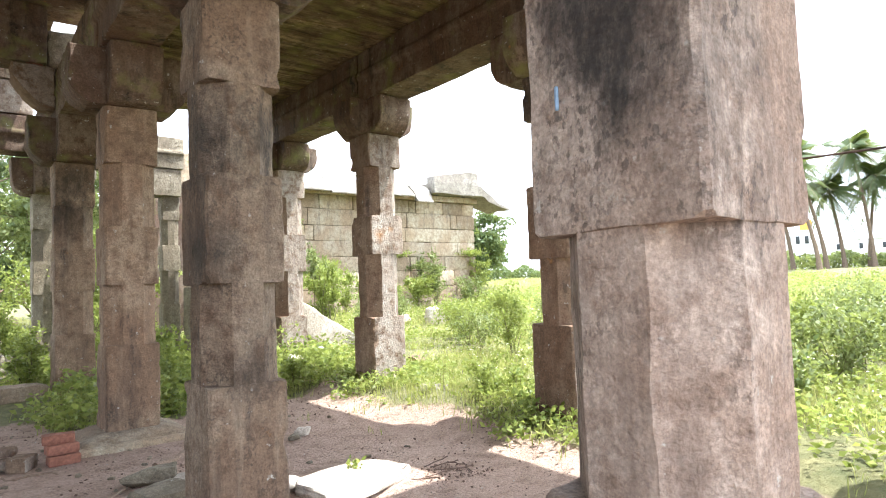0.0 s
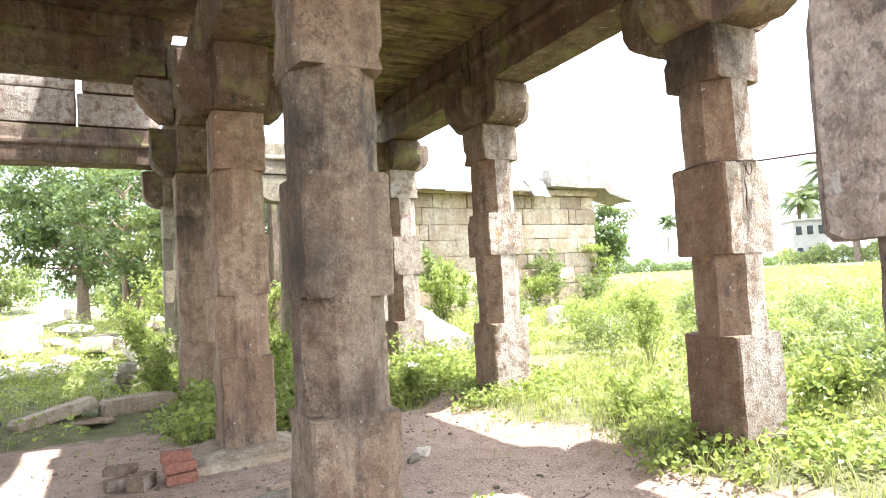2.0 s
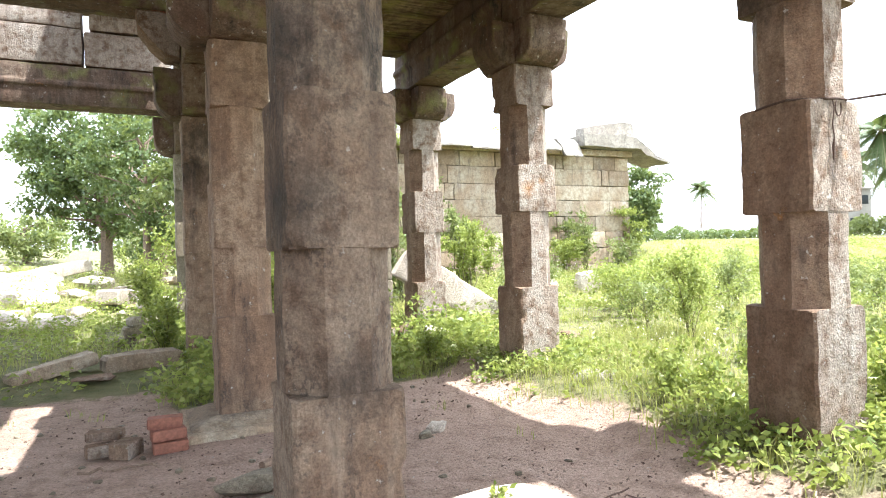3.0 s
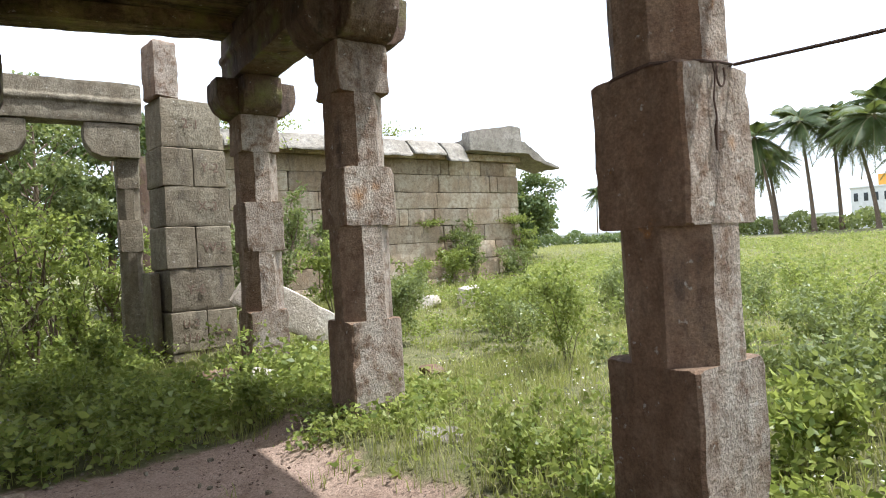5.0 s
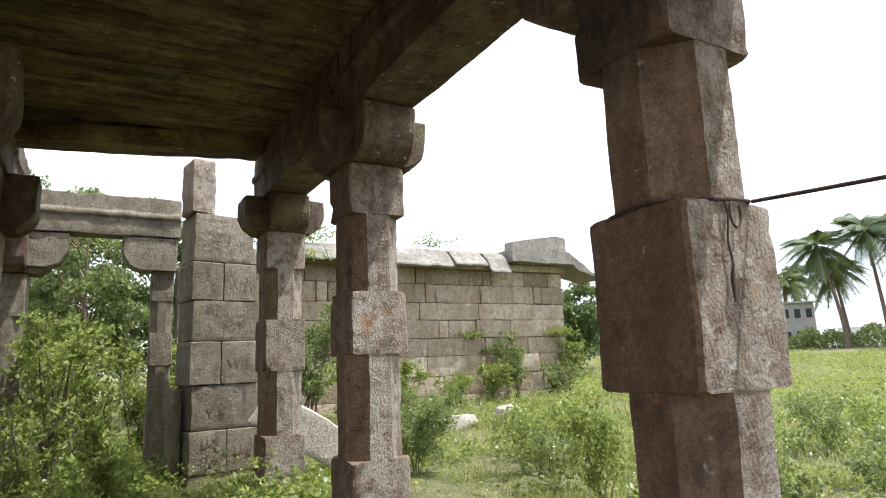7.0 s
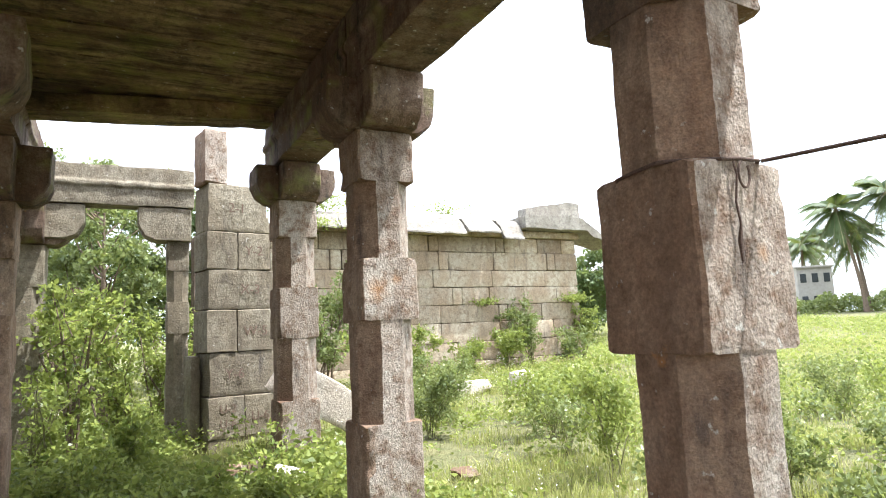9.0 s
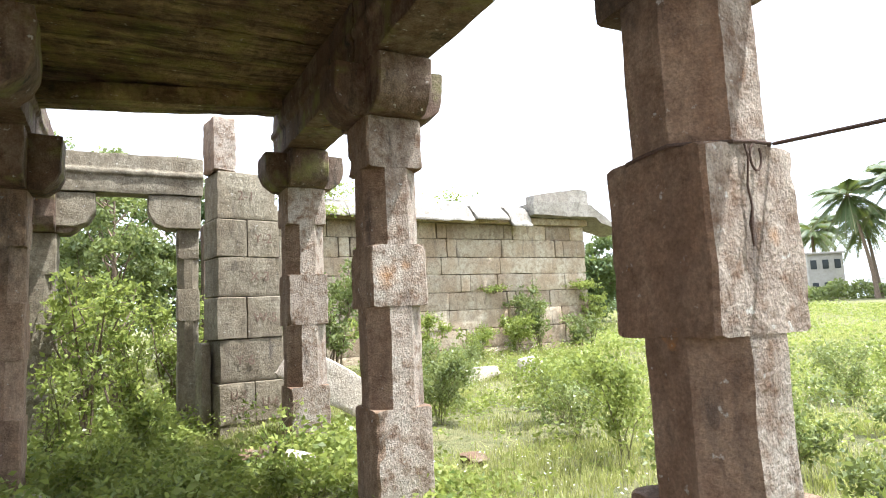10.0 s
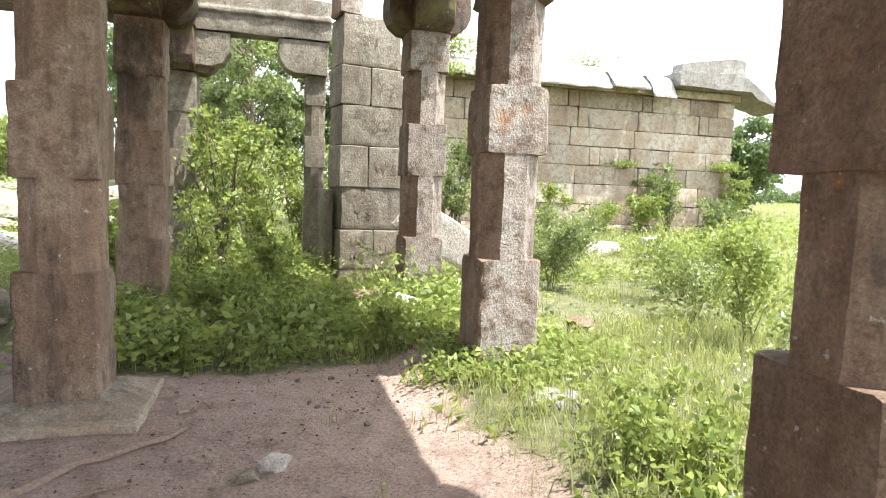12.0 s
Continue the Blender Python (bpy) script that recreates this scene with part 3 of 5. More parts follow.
def pier():
    """A pier of big numbered blocks, turned a little out of line."""
    p = base("block_pier", (4.42, 12.45, 0.1), "grey pier of large numbered granite blocks", "pier")
    place = pose(3.95, 12.1, 0, 0, 0, 11)
    k = 0
    for z0, z1, cuts, out in ((0.05, 0.36, (0, 0.5, 1.0), 0.0), (0.37, 0.95, (0, 0.53, 1.0), 0.02), (0.96, 1.58, (0.02, 1.0), 0.0), (1.59, 2.20, (-0.02, 0.42, 0.98), 0.02),
                              (2.21, 2.79, (0.0, 0.99), 0.0), (2.80, 3.36, (-0.02, 0.44, 0.95), 0.01), (3.37, 4.08, (0.0, 0.9), 0.0)):
        for a, b in zip(cuts, cuts[1:]):
            bm = roughen(extrude(box_pts(a + 0.006, -out, b - 0.006, 0.62), "z", z0, z1, 0.07, 0.013, 0.012), 0.012, 0.22, 210 + k)
            bmesh.ops.transform(bm, matrix=place, verts=bm.verts)
            part("stone_block", bm, PIERSTONE, p)
            k += 1
    for a, b, z0, z1 in ((-0.16, -0.03, 0.98, 1.55),):
        bm = roughen(extrude(box_pts(a, 0.25, b, 0.6), "z", z0 - 0.6, z1, 0.07, 0.02, 0.02), 0.01, 0.22, 231)
        bmesh.ops.transform(bm, matrix=place, verts=bm.verts)
        part("stone_block", bm, PIERSTONE, p)
    bm = roughen(extrude(box_pts(0.84, 0.1, 0.98, 0.55), "z", 3.37, 3.66, 0.07, 0.02, 0.02), 0.015, 0.2, 232)
    bmesh.ops.transform(bm, matrix=place, verts=bm.verts)
    part("stone_block", bm, PIERSTONE, p)
    bm = roughen(extrude(box_pts(-0.05, 0.02, 0.30, 0.5), "z", 4.08, 4.92, 0.06, 0.03, 0.03), 0.022, 0.25, 233)
    bmesh.ops.transform(bm, matrix=place, verts=bm.verts)
    part("upright_stone", bm, STONE, p, "rough upright stump on top")
    for s, x, z, h in (("2-1", 0.42, 3.72, 0.2), ("Y-2", 0.68, 3.08, 0.2), ("X-3", 0.62, 2.5, 0.2), ("W-5", 0.70, 1.88, 0.2), ("Y-6", 0.38, 1.27, 0.2),
                       ("U-2", 0.28, 0.78, 0.16), ("U-6", 0.28, 0.57, 0.16), ("U-6", 0.76, 0.64, 0.18)):
        part("marking", text_mesh(s, h, place @ pose(x, -0.032, z, 90, 0, 0)), INK, p, "dark painted number")


pier()


# ---- ruined shrine wall with its curved eave ----
WY = 17.8


def shrine_wall():
    w = base("wall_shrine", (11, WY, 0.5), "pale wall of dressed granite courses with dark joints", "wall", kind="structure")
    rnd = random.Random(11)
    part("wall_core", block(6.1, WY + 0.12, 0.2, 15.45, WY + 0.7, 4.3, 0.005, 240, 0.5), STONE_DARK, w)
    zs = [0.25, 0.87, 1.40, 1.93, 2.42, 2.92, 3.40, 3.92, 4.36]
    k = 0
    for r, (z0, z1) in enumerate(zip(zs, zs[1:])):
        x = 6.1
        while x < 15.55:
            ln = rnd.choice((0.3, 0.9, 1.2, 1.5, 1.9, 2.3))
            x1 = x + ln if 15.55 - (x + ln) > 0.5 else 15.55
            d = rnd.uniform(-0.025, 0.025)
            part("stone_block", block(x + 0.009, WY + d, z0 + 0.008, x1 - 0.009, WY + 0.4, z1 - 0.008, 0.016, 250 + k, 0.16, 0.03, 0.35), WALLSTONE, w)
            x, k = x1, k + 1
    part("return_wall", block(15.07, WY + 0.41, 0.2, 15.53, WY + 5, 4.3, 0.02, 241, 0.3), WALLSTONE, w)


shrine_wall()


def eave(x0, x1, seed, droop=0.0, mat=None):
    """One curved eave slab: a double-curved profile with a thin lip."""
    y = WY
    up = [(y + 0.45, 4.92), (y + 0.1, 4.92), (y - 0.22, 4.83), (y - 0.42, 4.65), (y - 0.58, 4.49 - droop), (y - 0.66, 4.43 - droop)]
    low = [(y - 0.66, 4.37 - droop), (y - 0.52, 4.40 - droop), (y - 0.36, 4.50), (y - 0.15, 4.57), (y + 0.05, 4.57), (y + 0.45, 4.57)]
    return thing("eave_slab", roughen(extrude(up + low, "x", x0, x1, 0.08, 0.01, 0.02), 0.03, 0.3, seed), mat or EAVESTONE,
                 "pale curved granite eave slab on a wall", "eave slab", "eave of the shrine")


for i, (x0, x1, d) in enumerate(((6.2, 7.7, 0), (7.72, 9.3, 0.0), (9.32, 11.28, 0.05), (11.36, 12.40, -0.02), (12.52, 13.2, 0.14))):
    eave(x0, x1, 300 + i, d)
for i, (x0, x1) in enumerate(((6.1, 8.4), (8.42, 10.6), (10.62, 12.7), (12.72, 15.6))):
    thing("cornice_course", block(x0, WY - 0.14, 4.37, x1, WY + 0.5, 4.56, 0.012, 310 + i, 0.12, 0.02), WALLSTONE, "projecting flat granite course on a wall", "stone course", "cornice of the shrine")
# corner eave: sweeps out past the wall's end
top = [(13.25, 4.95), (14.9, 5.00), (15.4, 4.92), (15.8, 4.68), (16.25, 4.38), (16.85, 4.20)]
bot = [(16.85, 4.14), (16.25, 4.25), (15.8, 4.38), (15.55, 4.57), (14.9, 4.58), (13.25, 4.58)]
thing("corner_eave", roughen(extrude(top + bot, "y", WY - 0.62, WY + 0.6, 0.09, 0.01, 0.02), 0.03, 0.3, 320), EAVESTONE, "sweeping corner slab of a curved stone eave", "eave slab", "eave of the shrine")
bm = extrude([(13.65, 4.98), (15.75, 5.04), (15.72, 5.50), (15.4, 5.54), (14.3, 5.38), (13.68, 5.28)], "y", WY - 0.1, WY + 0.35, 0.1, 0.03, 0.02)
thing("coping_block", roughen(bm, 0.02, 0.3, 322), EAVESTONE, "slanted granite block lying on the eave", "stone block")
thing("coping_block", block(5.2, WY + 0.3, 4.2, 5.9, WY + 0.8, 5.3, 0.02, 323), WALLSTONE, "upright granite block on the ruined wall", "stone block")
thing("wall_return", block(4.4, WY + 0.3, 0.2, 6.08, WY + 0.9, 4.2, 0.03, 324, 0.2), STONE_DARK, "dark overgrown stub of the ruined wall", "wall", kind="structure")


# ---- loose stones and small things ----
def boulder(x, y, z, sx, sy, sz, rz=0.0, tilt=0.0, seed=0.0, mat=None, label="", flat=0.5, name="broken_stone", cat="stone", group="", res=3):
    bm = bmesh.new()
    bmesh.ops.create_cube(bm, size=2)
    bmesh.ops.subdivide_edges(bm, edges=bm.edges, cuts=res + 2, use_grid_fill=True)
    for v in bm.verts:
        v.co = v.co.lerp(v.co.normalized() * 1.15, 1 - flat)
    off = Vector((seed * 3.1, seed * 1.7, seed))
    for v in bm.verts:
        v.co += 0.2 * noise.noise_vector(v.co * 1.1 + off)
    rc = random.Random(seed)
    for _ in range(9):
        nn = Vector((rc.gauss(0, 1), rc.gauss(0, 1), rc.gauss(0, 1))).normalized()
        dd = rc.uniform(0.72, 1.0)
        for v in bm.verts:
            over = v.co.dot(nn) - dd
            if over > 0:
                v.co -= nn * over
    for v in bm.verts:
        v.co += 0.05 * noise.noise_vector(v.co * 3.5 + off)
        v.co = Vector((v.co.x * sx, v.co.y * sy, v.co.z * sz))
    turned(bm, (x, y, z), rz, tilt)
    for f in bm.faces:
        f.smooth = True
    return thing(name, bm, mat or PALE, label or "pale broken granite stone lying on the ground", cat, group)


boulder(2.55, 4.5, 0.03, 0.42, 0.42, 0.06, 20, 0, 1, PALE, "flat pale stone slab lit by the sun", 0.8, "flat_stone")
boulder(2.1, 4.72, 0.03, 0.16, 0.12, 0.05, 50, 0, 2, PALE, "small flat pale stone beside a slab", 0.7, "flat_stone")
boulder(1.36, 4.95, 0.06, 0.17, 0.26, 0.09, 10, 4, 3, PIERSTONE, "grey angular stone block on bare earth", 0.85)
boulder(1.42, 5.62, 0.05, 0.18, 0.13, 0.07, -20, 0, 4, PIERSTONE, "grey angular stone near a footing", 0.85)
boulder(1.66, 5.3, 0.05, 0.14, 0.12, 0.06, 40, 0, 5, PALE, "pale stone in a patch of sun", 0.8)
boulder(2.83, 6.08, 0.02, 0.06, 0.05, 0.04, 0, 0, 6, PIERSTONE, "small grey stone on bare earth", 0.6)
boulder(2.97, 6.2, 0.03, 0.09, 0.07, 0.05, 30, 0, 7, PALE, "small pale angular stone on bare earth", 0.7)
for i in range(80):
    x, y = rng.uniform(-1.5, 3.9), rng.uniform(4.6, 8.6)
    boulder(x, y, ground_z(x, y) + 0.006, *(rng.uniform(0.012, 0.03, 2)), rng.uniform(0.008, 0.02), rng.uniform(0, 180), 0, 20 + i, PIERSTONE,
            "small pebble on bare earth", 0.5, "pebble", "pebble", "pebbles on the floor", 1)
boulder(4.38, 9.2, 0.33, 0.16, 0.12, 0.13, -30, 15, 8, PALE, "pale rounded stone beside the pier", 0.4)
boulder(4.15, 9.75, 0.36, 0.13, 0.12, 0.13, 10, 0, 9, STONE, "brown rounded stone at the pier's foot", 0.4)
boulder(4.72, 9.55, 0.31, 0.12, 0.1, 0.07, 10, 0, 10, PALE, "pale stone in the weeds", 0.5)
boulder(4.0, 10.2, 0.27, 0.2, 0.14, 0.10, 10, 0, 11, STONE, "brown stone in the weeds", 0.5)
boulder(6.0, 8.41, 0.28, 0.18, 0.12, 0.07, 30, 0, 12, STONE, "low brown stone in the grass", 0.5)
boulder(4.75, 6.42, 0.21, 0.24, 0.17, 0.05, -20, 0, 13, EAVESTONE, "flat pale stone in weeds near a pillar", 0.7, "flat_stone")
boulder(4.95, 5.0, 0.2, 0.14, 0.12, 0.05, -20, 0, 14, PALE, "flat pale stone in the grass", 0.7, "flat_stone")
boulder(10.3, 13.4, 0.55, 0.35, 0.28, 0.30, 10, 0, 15, PALE, "white boulder in the meadow", 0.4)
boulder(9.4, 14.0, 0.55, 0.45, 0.22, 0.16, 10, 0, 16, PALE, "white flat boulder in the meadow", 0.5)
boulder(6.2, 11.2, 0.42, 0.4, 0.2, 0.12, -35, 0, 17, PALE, "long pale stone in the grass", 0.6)
boulder(17.6, 21.5, 0.6, 0.6, 0.4, 0.5, 0, 0, 18, PALE, "white boulder behind the wall", 0.4)
boulder(1.9, 9.9, 0.18, 0.16, 0.12, 0.08, 0, 0, 19, PALE, "pale stone at a pillar's foot", 0.6)
# the fallen shaft that leans in the grass
bm = roughen(extrude(box_pts(-0.26, -0.24, 0.26, 0.24), "z", -0.95, 0.95, 0.07, 0.05, 0.05), 0.03, 0.3, 330)
turned(bm, (5.55, 11.3, 0.80), -12, 0, 122)
thing("fallen_shaft", bm, PALE, "pale fallen granite shaft leaning in the weeds", "stone")
# slabs by the nave
bm = block(-0.48, -0.13, -0.07, 0.48, 0.13, 0.08, 0.015, 331, 0.07, 0.04)
thing("stone_slab", turned(bm, (-0.14, 10.1, 0.22), 30, 0, -9), WALLSTONE, "long brown stone slab lying tilted in grass", "slab", "slabs by the nave")
bm = block(-0.45, -0.18, -0.1, 0.45, 0.18, 0.1, 0.02, 332, 0.07, 0.05)
thing("stone_slab", turned(bm, (0.80, 10.2, 0.22), 14, 0, 0), WALLSTONE, "thick grey stone slab lying in grass", "slab", "slabs by the nave")
for i, (dz, dx) in enumerate(((0.22, 0.0), (0.38, 0.1), (0.52, 0.18))):
    bm = block(-0.3, -0.16, -0.07, 0.3, 0.16, 0.07, 0.02, 333 + i, 0.07, 0.04)
    thing("stone_slab", turned(bm, (0.72 + dx, 12.2, dz), 8 * i), PIERSTONE, "grey stone slab in a low stack", "slab", "stacked slabs")
boulder(0.3, 9.6, 0.16, 0.2, 0.14, 0.03, 0, 0, 30, STONE, "thin flat stone on the earth", 0.8, "flat_stone")


def bricks():
    def one(x, y, z, rz, mat, lab, l=0.25, w=0.12, h=0.08):
        bm = block(-l / 2, -w / 2, -h / 2, l / 2, w / 2, h / 2, 0.004, x * 9, 0.05, 0.01, 0.1)
        thing("brick", turned(bm, (x, y, z), rz), mat, lab, "brick", "loose bricks")
    one(1.0, 6.78, 0.045, 4, BRICK, "worn red brick in a small pile")
    one(0.99, 6.80, 0.135, 8, BRICK, "worn red brick in a small pile")
    one(0.97, 6.86, 0.215, -4, BRICK, "worn red brick on top of a pile")
    one(0.70, 6.82, 0.06, 60, STONE, "dusty brown half brick", 0.2, 0.16, 0.12)
    one(0.52, 6.92, 0.05, 10, STONE, "dusty brown broken brick", 0.2, 0.12, 0.09)
    one(0.55, 7.05, 0.13, -12, STONE, "dusty brown broken brick", 0.26, 0.12, 0.07)


bricks()


def tube(points, radii, sides=7):
    """A round body along points."""
    rings = []
    pts = [Vector(p) for p in points]
    for i, p in enumerate(pts):
        d = (pts[min(i + 1, len(pts) - 1)] - pts[max(i - 1, 0)]).normalized()
        u = d.orthogonal().normalized()
        if i and abs(u.dot(last)) < 0.999:
            u = (last - d * last.dot(d)).normalized()
        last = u
        v = d.cross(u)
        r = radii[i] if hasattr(radii, "__len__") else radii
        rings.append([p + r * (math.cos(2 * math.pi * k / sides) * u + math.sin(2 * math.pi * k / sides) * v) for k in range(sides)])
    return loft(rings)


def wander(a, b, n, amp, seed):
    a, b = Vector(a), Vector(b)
    return [a.lerp(b, i / n) + amp * noise.noise_vector(Vector((i * 0.6, seed * 3.3, 1))) * (1 if 0 < i < n else 0.3) for i in range(n + 1)]


for i, (a, b, r) in enumerate((((1.55, 6.0, 0.025), (2.45, 6.82, 0.035), 0.027), ((1.75, 5.93, 0.015), (2.25, 6.12, 0.02), 0.014), ((2.36, 7.1, 0.02), (2.56, 7.3, 0.03), 0.013),
                               ((0.4, 6.55, 0.01), (0.92, 6.4, 0.02), 0.012), ((0.95, 5.3, 0.01), (1.3, 5.6, 0.02), 0.008))):
    thing("dry_branch", tube(wander(a, b, 9, 0.06, i + 3), [r * (1 - 0.05 * k) for k in range(10)]), TWIG, "dry bare branch lying on the earth", "branch", "branches on the floor")
for i in range(9):
    a = (3.2 + rng.uniform(-0.25, 0.25), 4.2 + rng.uniform(-0.2, 0.25), 0.012 + 0.008 * i)
    g = rng.uniform(0, 6.3)
    thing("charred_twig", tube(wander(a, (a[0] + 0.22 * math.cos(g), a[1] + 0.22 * math.sin(g), 0.02), 5, 0.012, i + 20), 0.005, 5), INK, "dark burnt twig in a small heap", "twig", "heap of burnt twigs")

# rope tied round the outer pillar
rp = base("rope", (4.74, 4.23, 2.30), "thin brown twisted rope tied round a pillar", "rope")
ring = [(x, y, 2.335 + 0.012 * math.sin(k)) for k, (x, y, _) in enumerate(corner_ring(4.74, 4.23, 0.256, 0.15, 0, 2, 2))]
part("loop", tube(ring + ring[:1], 0.0075, 8), ROPE, rp)
line = [Vector((4.86, 3.97, 2.345)).lerp(Vector((4.72, 1.36, 2.19)), t / 16) - Vector((0, 0, 0.02 * math.sin(math.pi * t / 16))) for t in range(17)]
part("line", tube(line, 0.0075, 8), ROPE, rp)
part("loose_end", tube([(4.69, 3.965, 2.33), (4.70, 3.962, 2.28), (4.685, 3.965, 2.18), (4.695, 3.962, 2.1), (4.68, 3.96, 2.04), (4.685, 3.963, 1.96)], [0.004, 0.004, 0.004, 0.004, 0.009, 0.003], 8), ROPE, rp)
part("knot", tube([(4.74 + 0.03 * math.cos(a), 3.962, 2.285 + 0.05 * math.sin(a)) for a in np.linspace(1.9, 7.0, 14)], 0.0045, 8), ROPE, rp)
thing("paint_mark", block(1.366, 1.347, 1.87, 1.376, 1.357, 1.93, 0.001, 3, 0.02, 0.003), BLUE, "short blue paint stroke on a pillar", "paint mark")


def bag(x, y, z):
    b = base("backpack", (x, y, z), "black backpack with white stripes slumped on the earth", "backpack")
    bm = bmesh.new()
    bmesh.ops.create_uvsphere(bm, u_segments=28, v_segments=20, radius=1)
    for v in bm.verts:
        q = v.co
        v.co = Vector((x + 0.24 * q.x * (1 - 0.15 * q.z), y + 0.17 * q.y, z + 0.23 + 0.24 * q.z)) + 0.02 * noise.noise_vector(q * 2)
    for f in bm.faces:
        f.smooth = True
    part("body", bm, BLACKCLOTH, b)
    for i, (o, w) in enumerate(((-0.02, 0.045), (0.10, 0.035), (0.185, 0.02))):
        rings = []
        for a in np.linspace(-1.1, 1.35, 16):
            c, s = math.cos(a), math.sin(a)
            k = math.sqrt(max(0.05, 1 - (o / 0.24) ** 2))
            mid = Vector((x + o + 0.03 * c, y - 0.178 * c * k, z + 0.23 + 0.25 * s * k))
            rings.append([mid + Vector((-w, 0.012, 0)), mid + Vector((w, 0.012, 0)), mid + Vector((w, -0.008, 0)), mid + Vector((-w, -0.008, 0))])
        part("stripe", loft(rings), WHITECLOTH if i != 1 else BLACKCLOTH, b, "off-white stripe")
    part("strap", tube([(x - 0.1, y - 0.05, z + 0.46), (x - 0.05, y - 0.06, z + 0.52), (x + 0.03, y - 0.05, z + 0.51), (x + 0.06, y - 0.03, z + 0.46)], 0.014, 6), BLACKCLOTH, b)
    part("side_pouch", block(x - 0.3, y - 0.1, z, x - 0.2, y + 0.06, z + 0.25, 0.012, 3, 0.04, 0.03), TEAL, b, "teal side pouch")
    thing("folding_stand", joined([tube([(x - 0.16 + 0.05 * k, y + 0.05, z + 0.2), (x - 0.15 + 0.05 * k, y + 0.05, z + 0.60)], 0.018, 8) for k in range(3)]), WHITEWASH,
          "folded white stand behind a backpack", "stand")
    thing("folding_stand", tube([(x - 0.38, y - 0.1, z + 0.42), (x + 0.02, y + 0.02, z + 0.44)], 0.014, 8), BLACKCLOTH, "black handle beside a backpack", "handle")


bag(-0.83, 9.35, ground_z(-0.83, 9.35))

# rubble field to the west
rnd = random.Random(5)
for i in range(280):
    x, y = rnd.uniform(-11, 1.8), rnd.choice((rnd.uniform(14.5, 20), rnd.uniform(14.5, 33)))
    if x > -0.5 and y > 24:
        continue
    s = rnd.choice((0.15, 0.2, 0.28, 0.36, 0.5))
    boulder(x, y, ground_z(x, y) + s * 0.22, s, s * rnd.uniform(0.4, 0.8), s * rnd.uniform(0.25, 0.5), rnd.uniform(0, 180), rnd.uniform(-15, 15), 40 + i,
            PALE if rnd.random() < 0.8 else WALLSTONE, "pale broken granite rubble among weeds", rnd.uniform(0.45, 0.85), "rubble_stone", "stone", "rubble field", 2)
for i, (x, y, l, rz, ry) in enumerate(((-2.0, 21.8, 1.9, 48, -8), (-4.4, 20.5, 1.6, 10, 3), (-3.2, 18.7, 1.7, 8, 0), (-6.5, 31, 2.2, 4, 0), (-6.4, 29.5, 2.0, 2, 0), (0.4, 17.5, 0.9, 70, 6))):
    bm = block(-l, -0.22, -0.16, l, 0.22, 0.16, 0.03, 400 + i, 0.16, 0.05)
    thing("fallen_beam", turned(bm, (x, y, ground_z(x, y) + 0.2), rz, 0, ry), PALE, "long pale fallen granite beam in rubble", "stone beam", "rubble field")


# ---- plants ----
def leaf_data(P, D, size, aspect, rg, droop=0.25):
    """Leaves as folded quads: base, two sides, tip."""
    n = len(P)
    up = rg.normal(size=(n, 3))
    S = np.cross(D, up)
    S /= np.linalg.norm(S, axis=1)[:, None] + 1e-9
    N = np.cross(S, D)
    L = np.asarray(size).reshape(-1, 1) * np.ones((n, 1))
    W = L * aspect
    mid = P + D * L * 0.45
    V = np.stack([P, mid + S * W + N * L * 0.08, P + D * L - N * L * droop, mid - S * W + N * L * 0.08], 1)
    return V.reshape(-1, 3)


def quad_mesh(name, V):
    me = bpy.data.meshes.new(name)
    n = len(V) // 4
    me.vertices.add(len(V))
    me.vertices.foreach_set("co", np.ascontiguousarray(V, np.float32).ravel())
    me.loops.add(4 * n)
    me.loops.foreach_set("vertex_index", np.arange(4 * n, dtype=np.int32))
    me.polygons.add(n)
    me.polygons.foreach_set("loop_start", np.arange(0, 4 * n, 4, dtype=np.int32))
    me.update(calc_edges=True)
    return me


def leaf_part(name, V, mat, parent, label=""):
    me = quad_mesh(name, V - np.array(origin_of(parent)))
    me.materials.append(mat)
    ob = new(name, me)
    ob.parent = parent
    return tagged(ob, label)


def unit(a):
    return a / (np.linalg.norm(a, axis=1)[:, None] + 1e-9)


def grass_blades(name, pts, hmin, hmax, width, per, mat, label, seed, spread=0.06, bend=0.95):
    """Tufts of bent blades at many points: one object of stuff."""
    rg = np.random.default_rng(seed)
    P = np.repeat(np.asarray(pts), per, 0)
    n = len(P)
    P = P + np.c_[rg.normal(0, spread, (n, 2)), np.zeros(n)]
    a = rg.uniform(0, 2 * np.pi, n)
    D = np.c_[np.cos(a), np.sin(a), np.zeros(n)]
    S = np.c_[-np.sin(a), np.cos(a), np.zeros(n)]
    H = rg.uniform(hmin, hmax, (n, 1)) * rg.uniform(0.6, 1.15, (n, 1))
    B = rg.uniform(0.1, 1.0, (n, 1)) * bend
    W = width * rg.uniform(0.6, 1.3, (n, 1))
    up = np.array([[0, 0, 1.0]])
    base_ = P - up * 0.03
    m = P + up * H * 0.6 + D * H * B * 0.35
    tip = P + up * H + D * H * B
    V = np.stack([base_ - S * W, base_ + S * W, m + S * W * 0.8, m - S * W * 0.8, m - S * W * 0.8, m + S * W * 0.8, tip + S * W * 0.12, tip - S * W * 0.12], 1).reshape(-1, 3)
    me = quad_mesh(name, V)
    me.materials.append(mat)
    return tagged(new(name, me), label, "grass", kind="stuff")


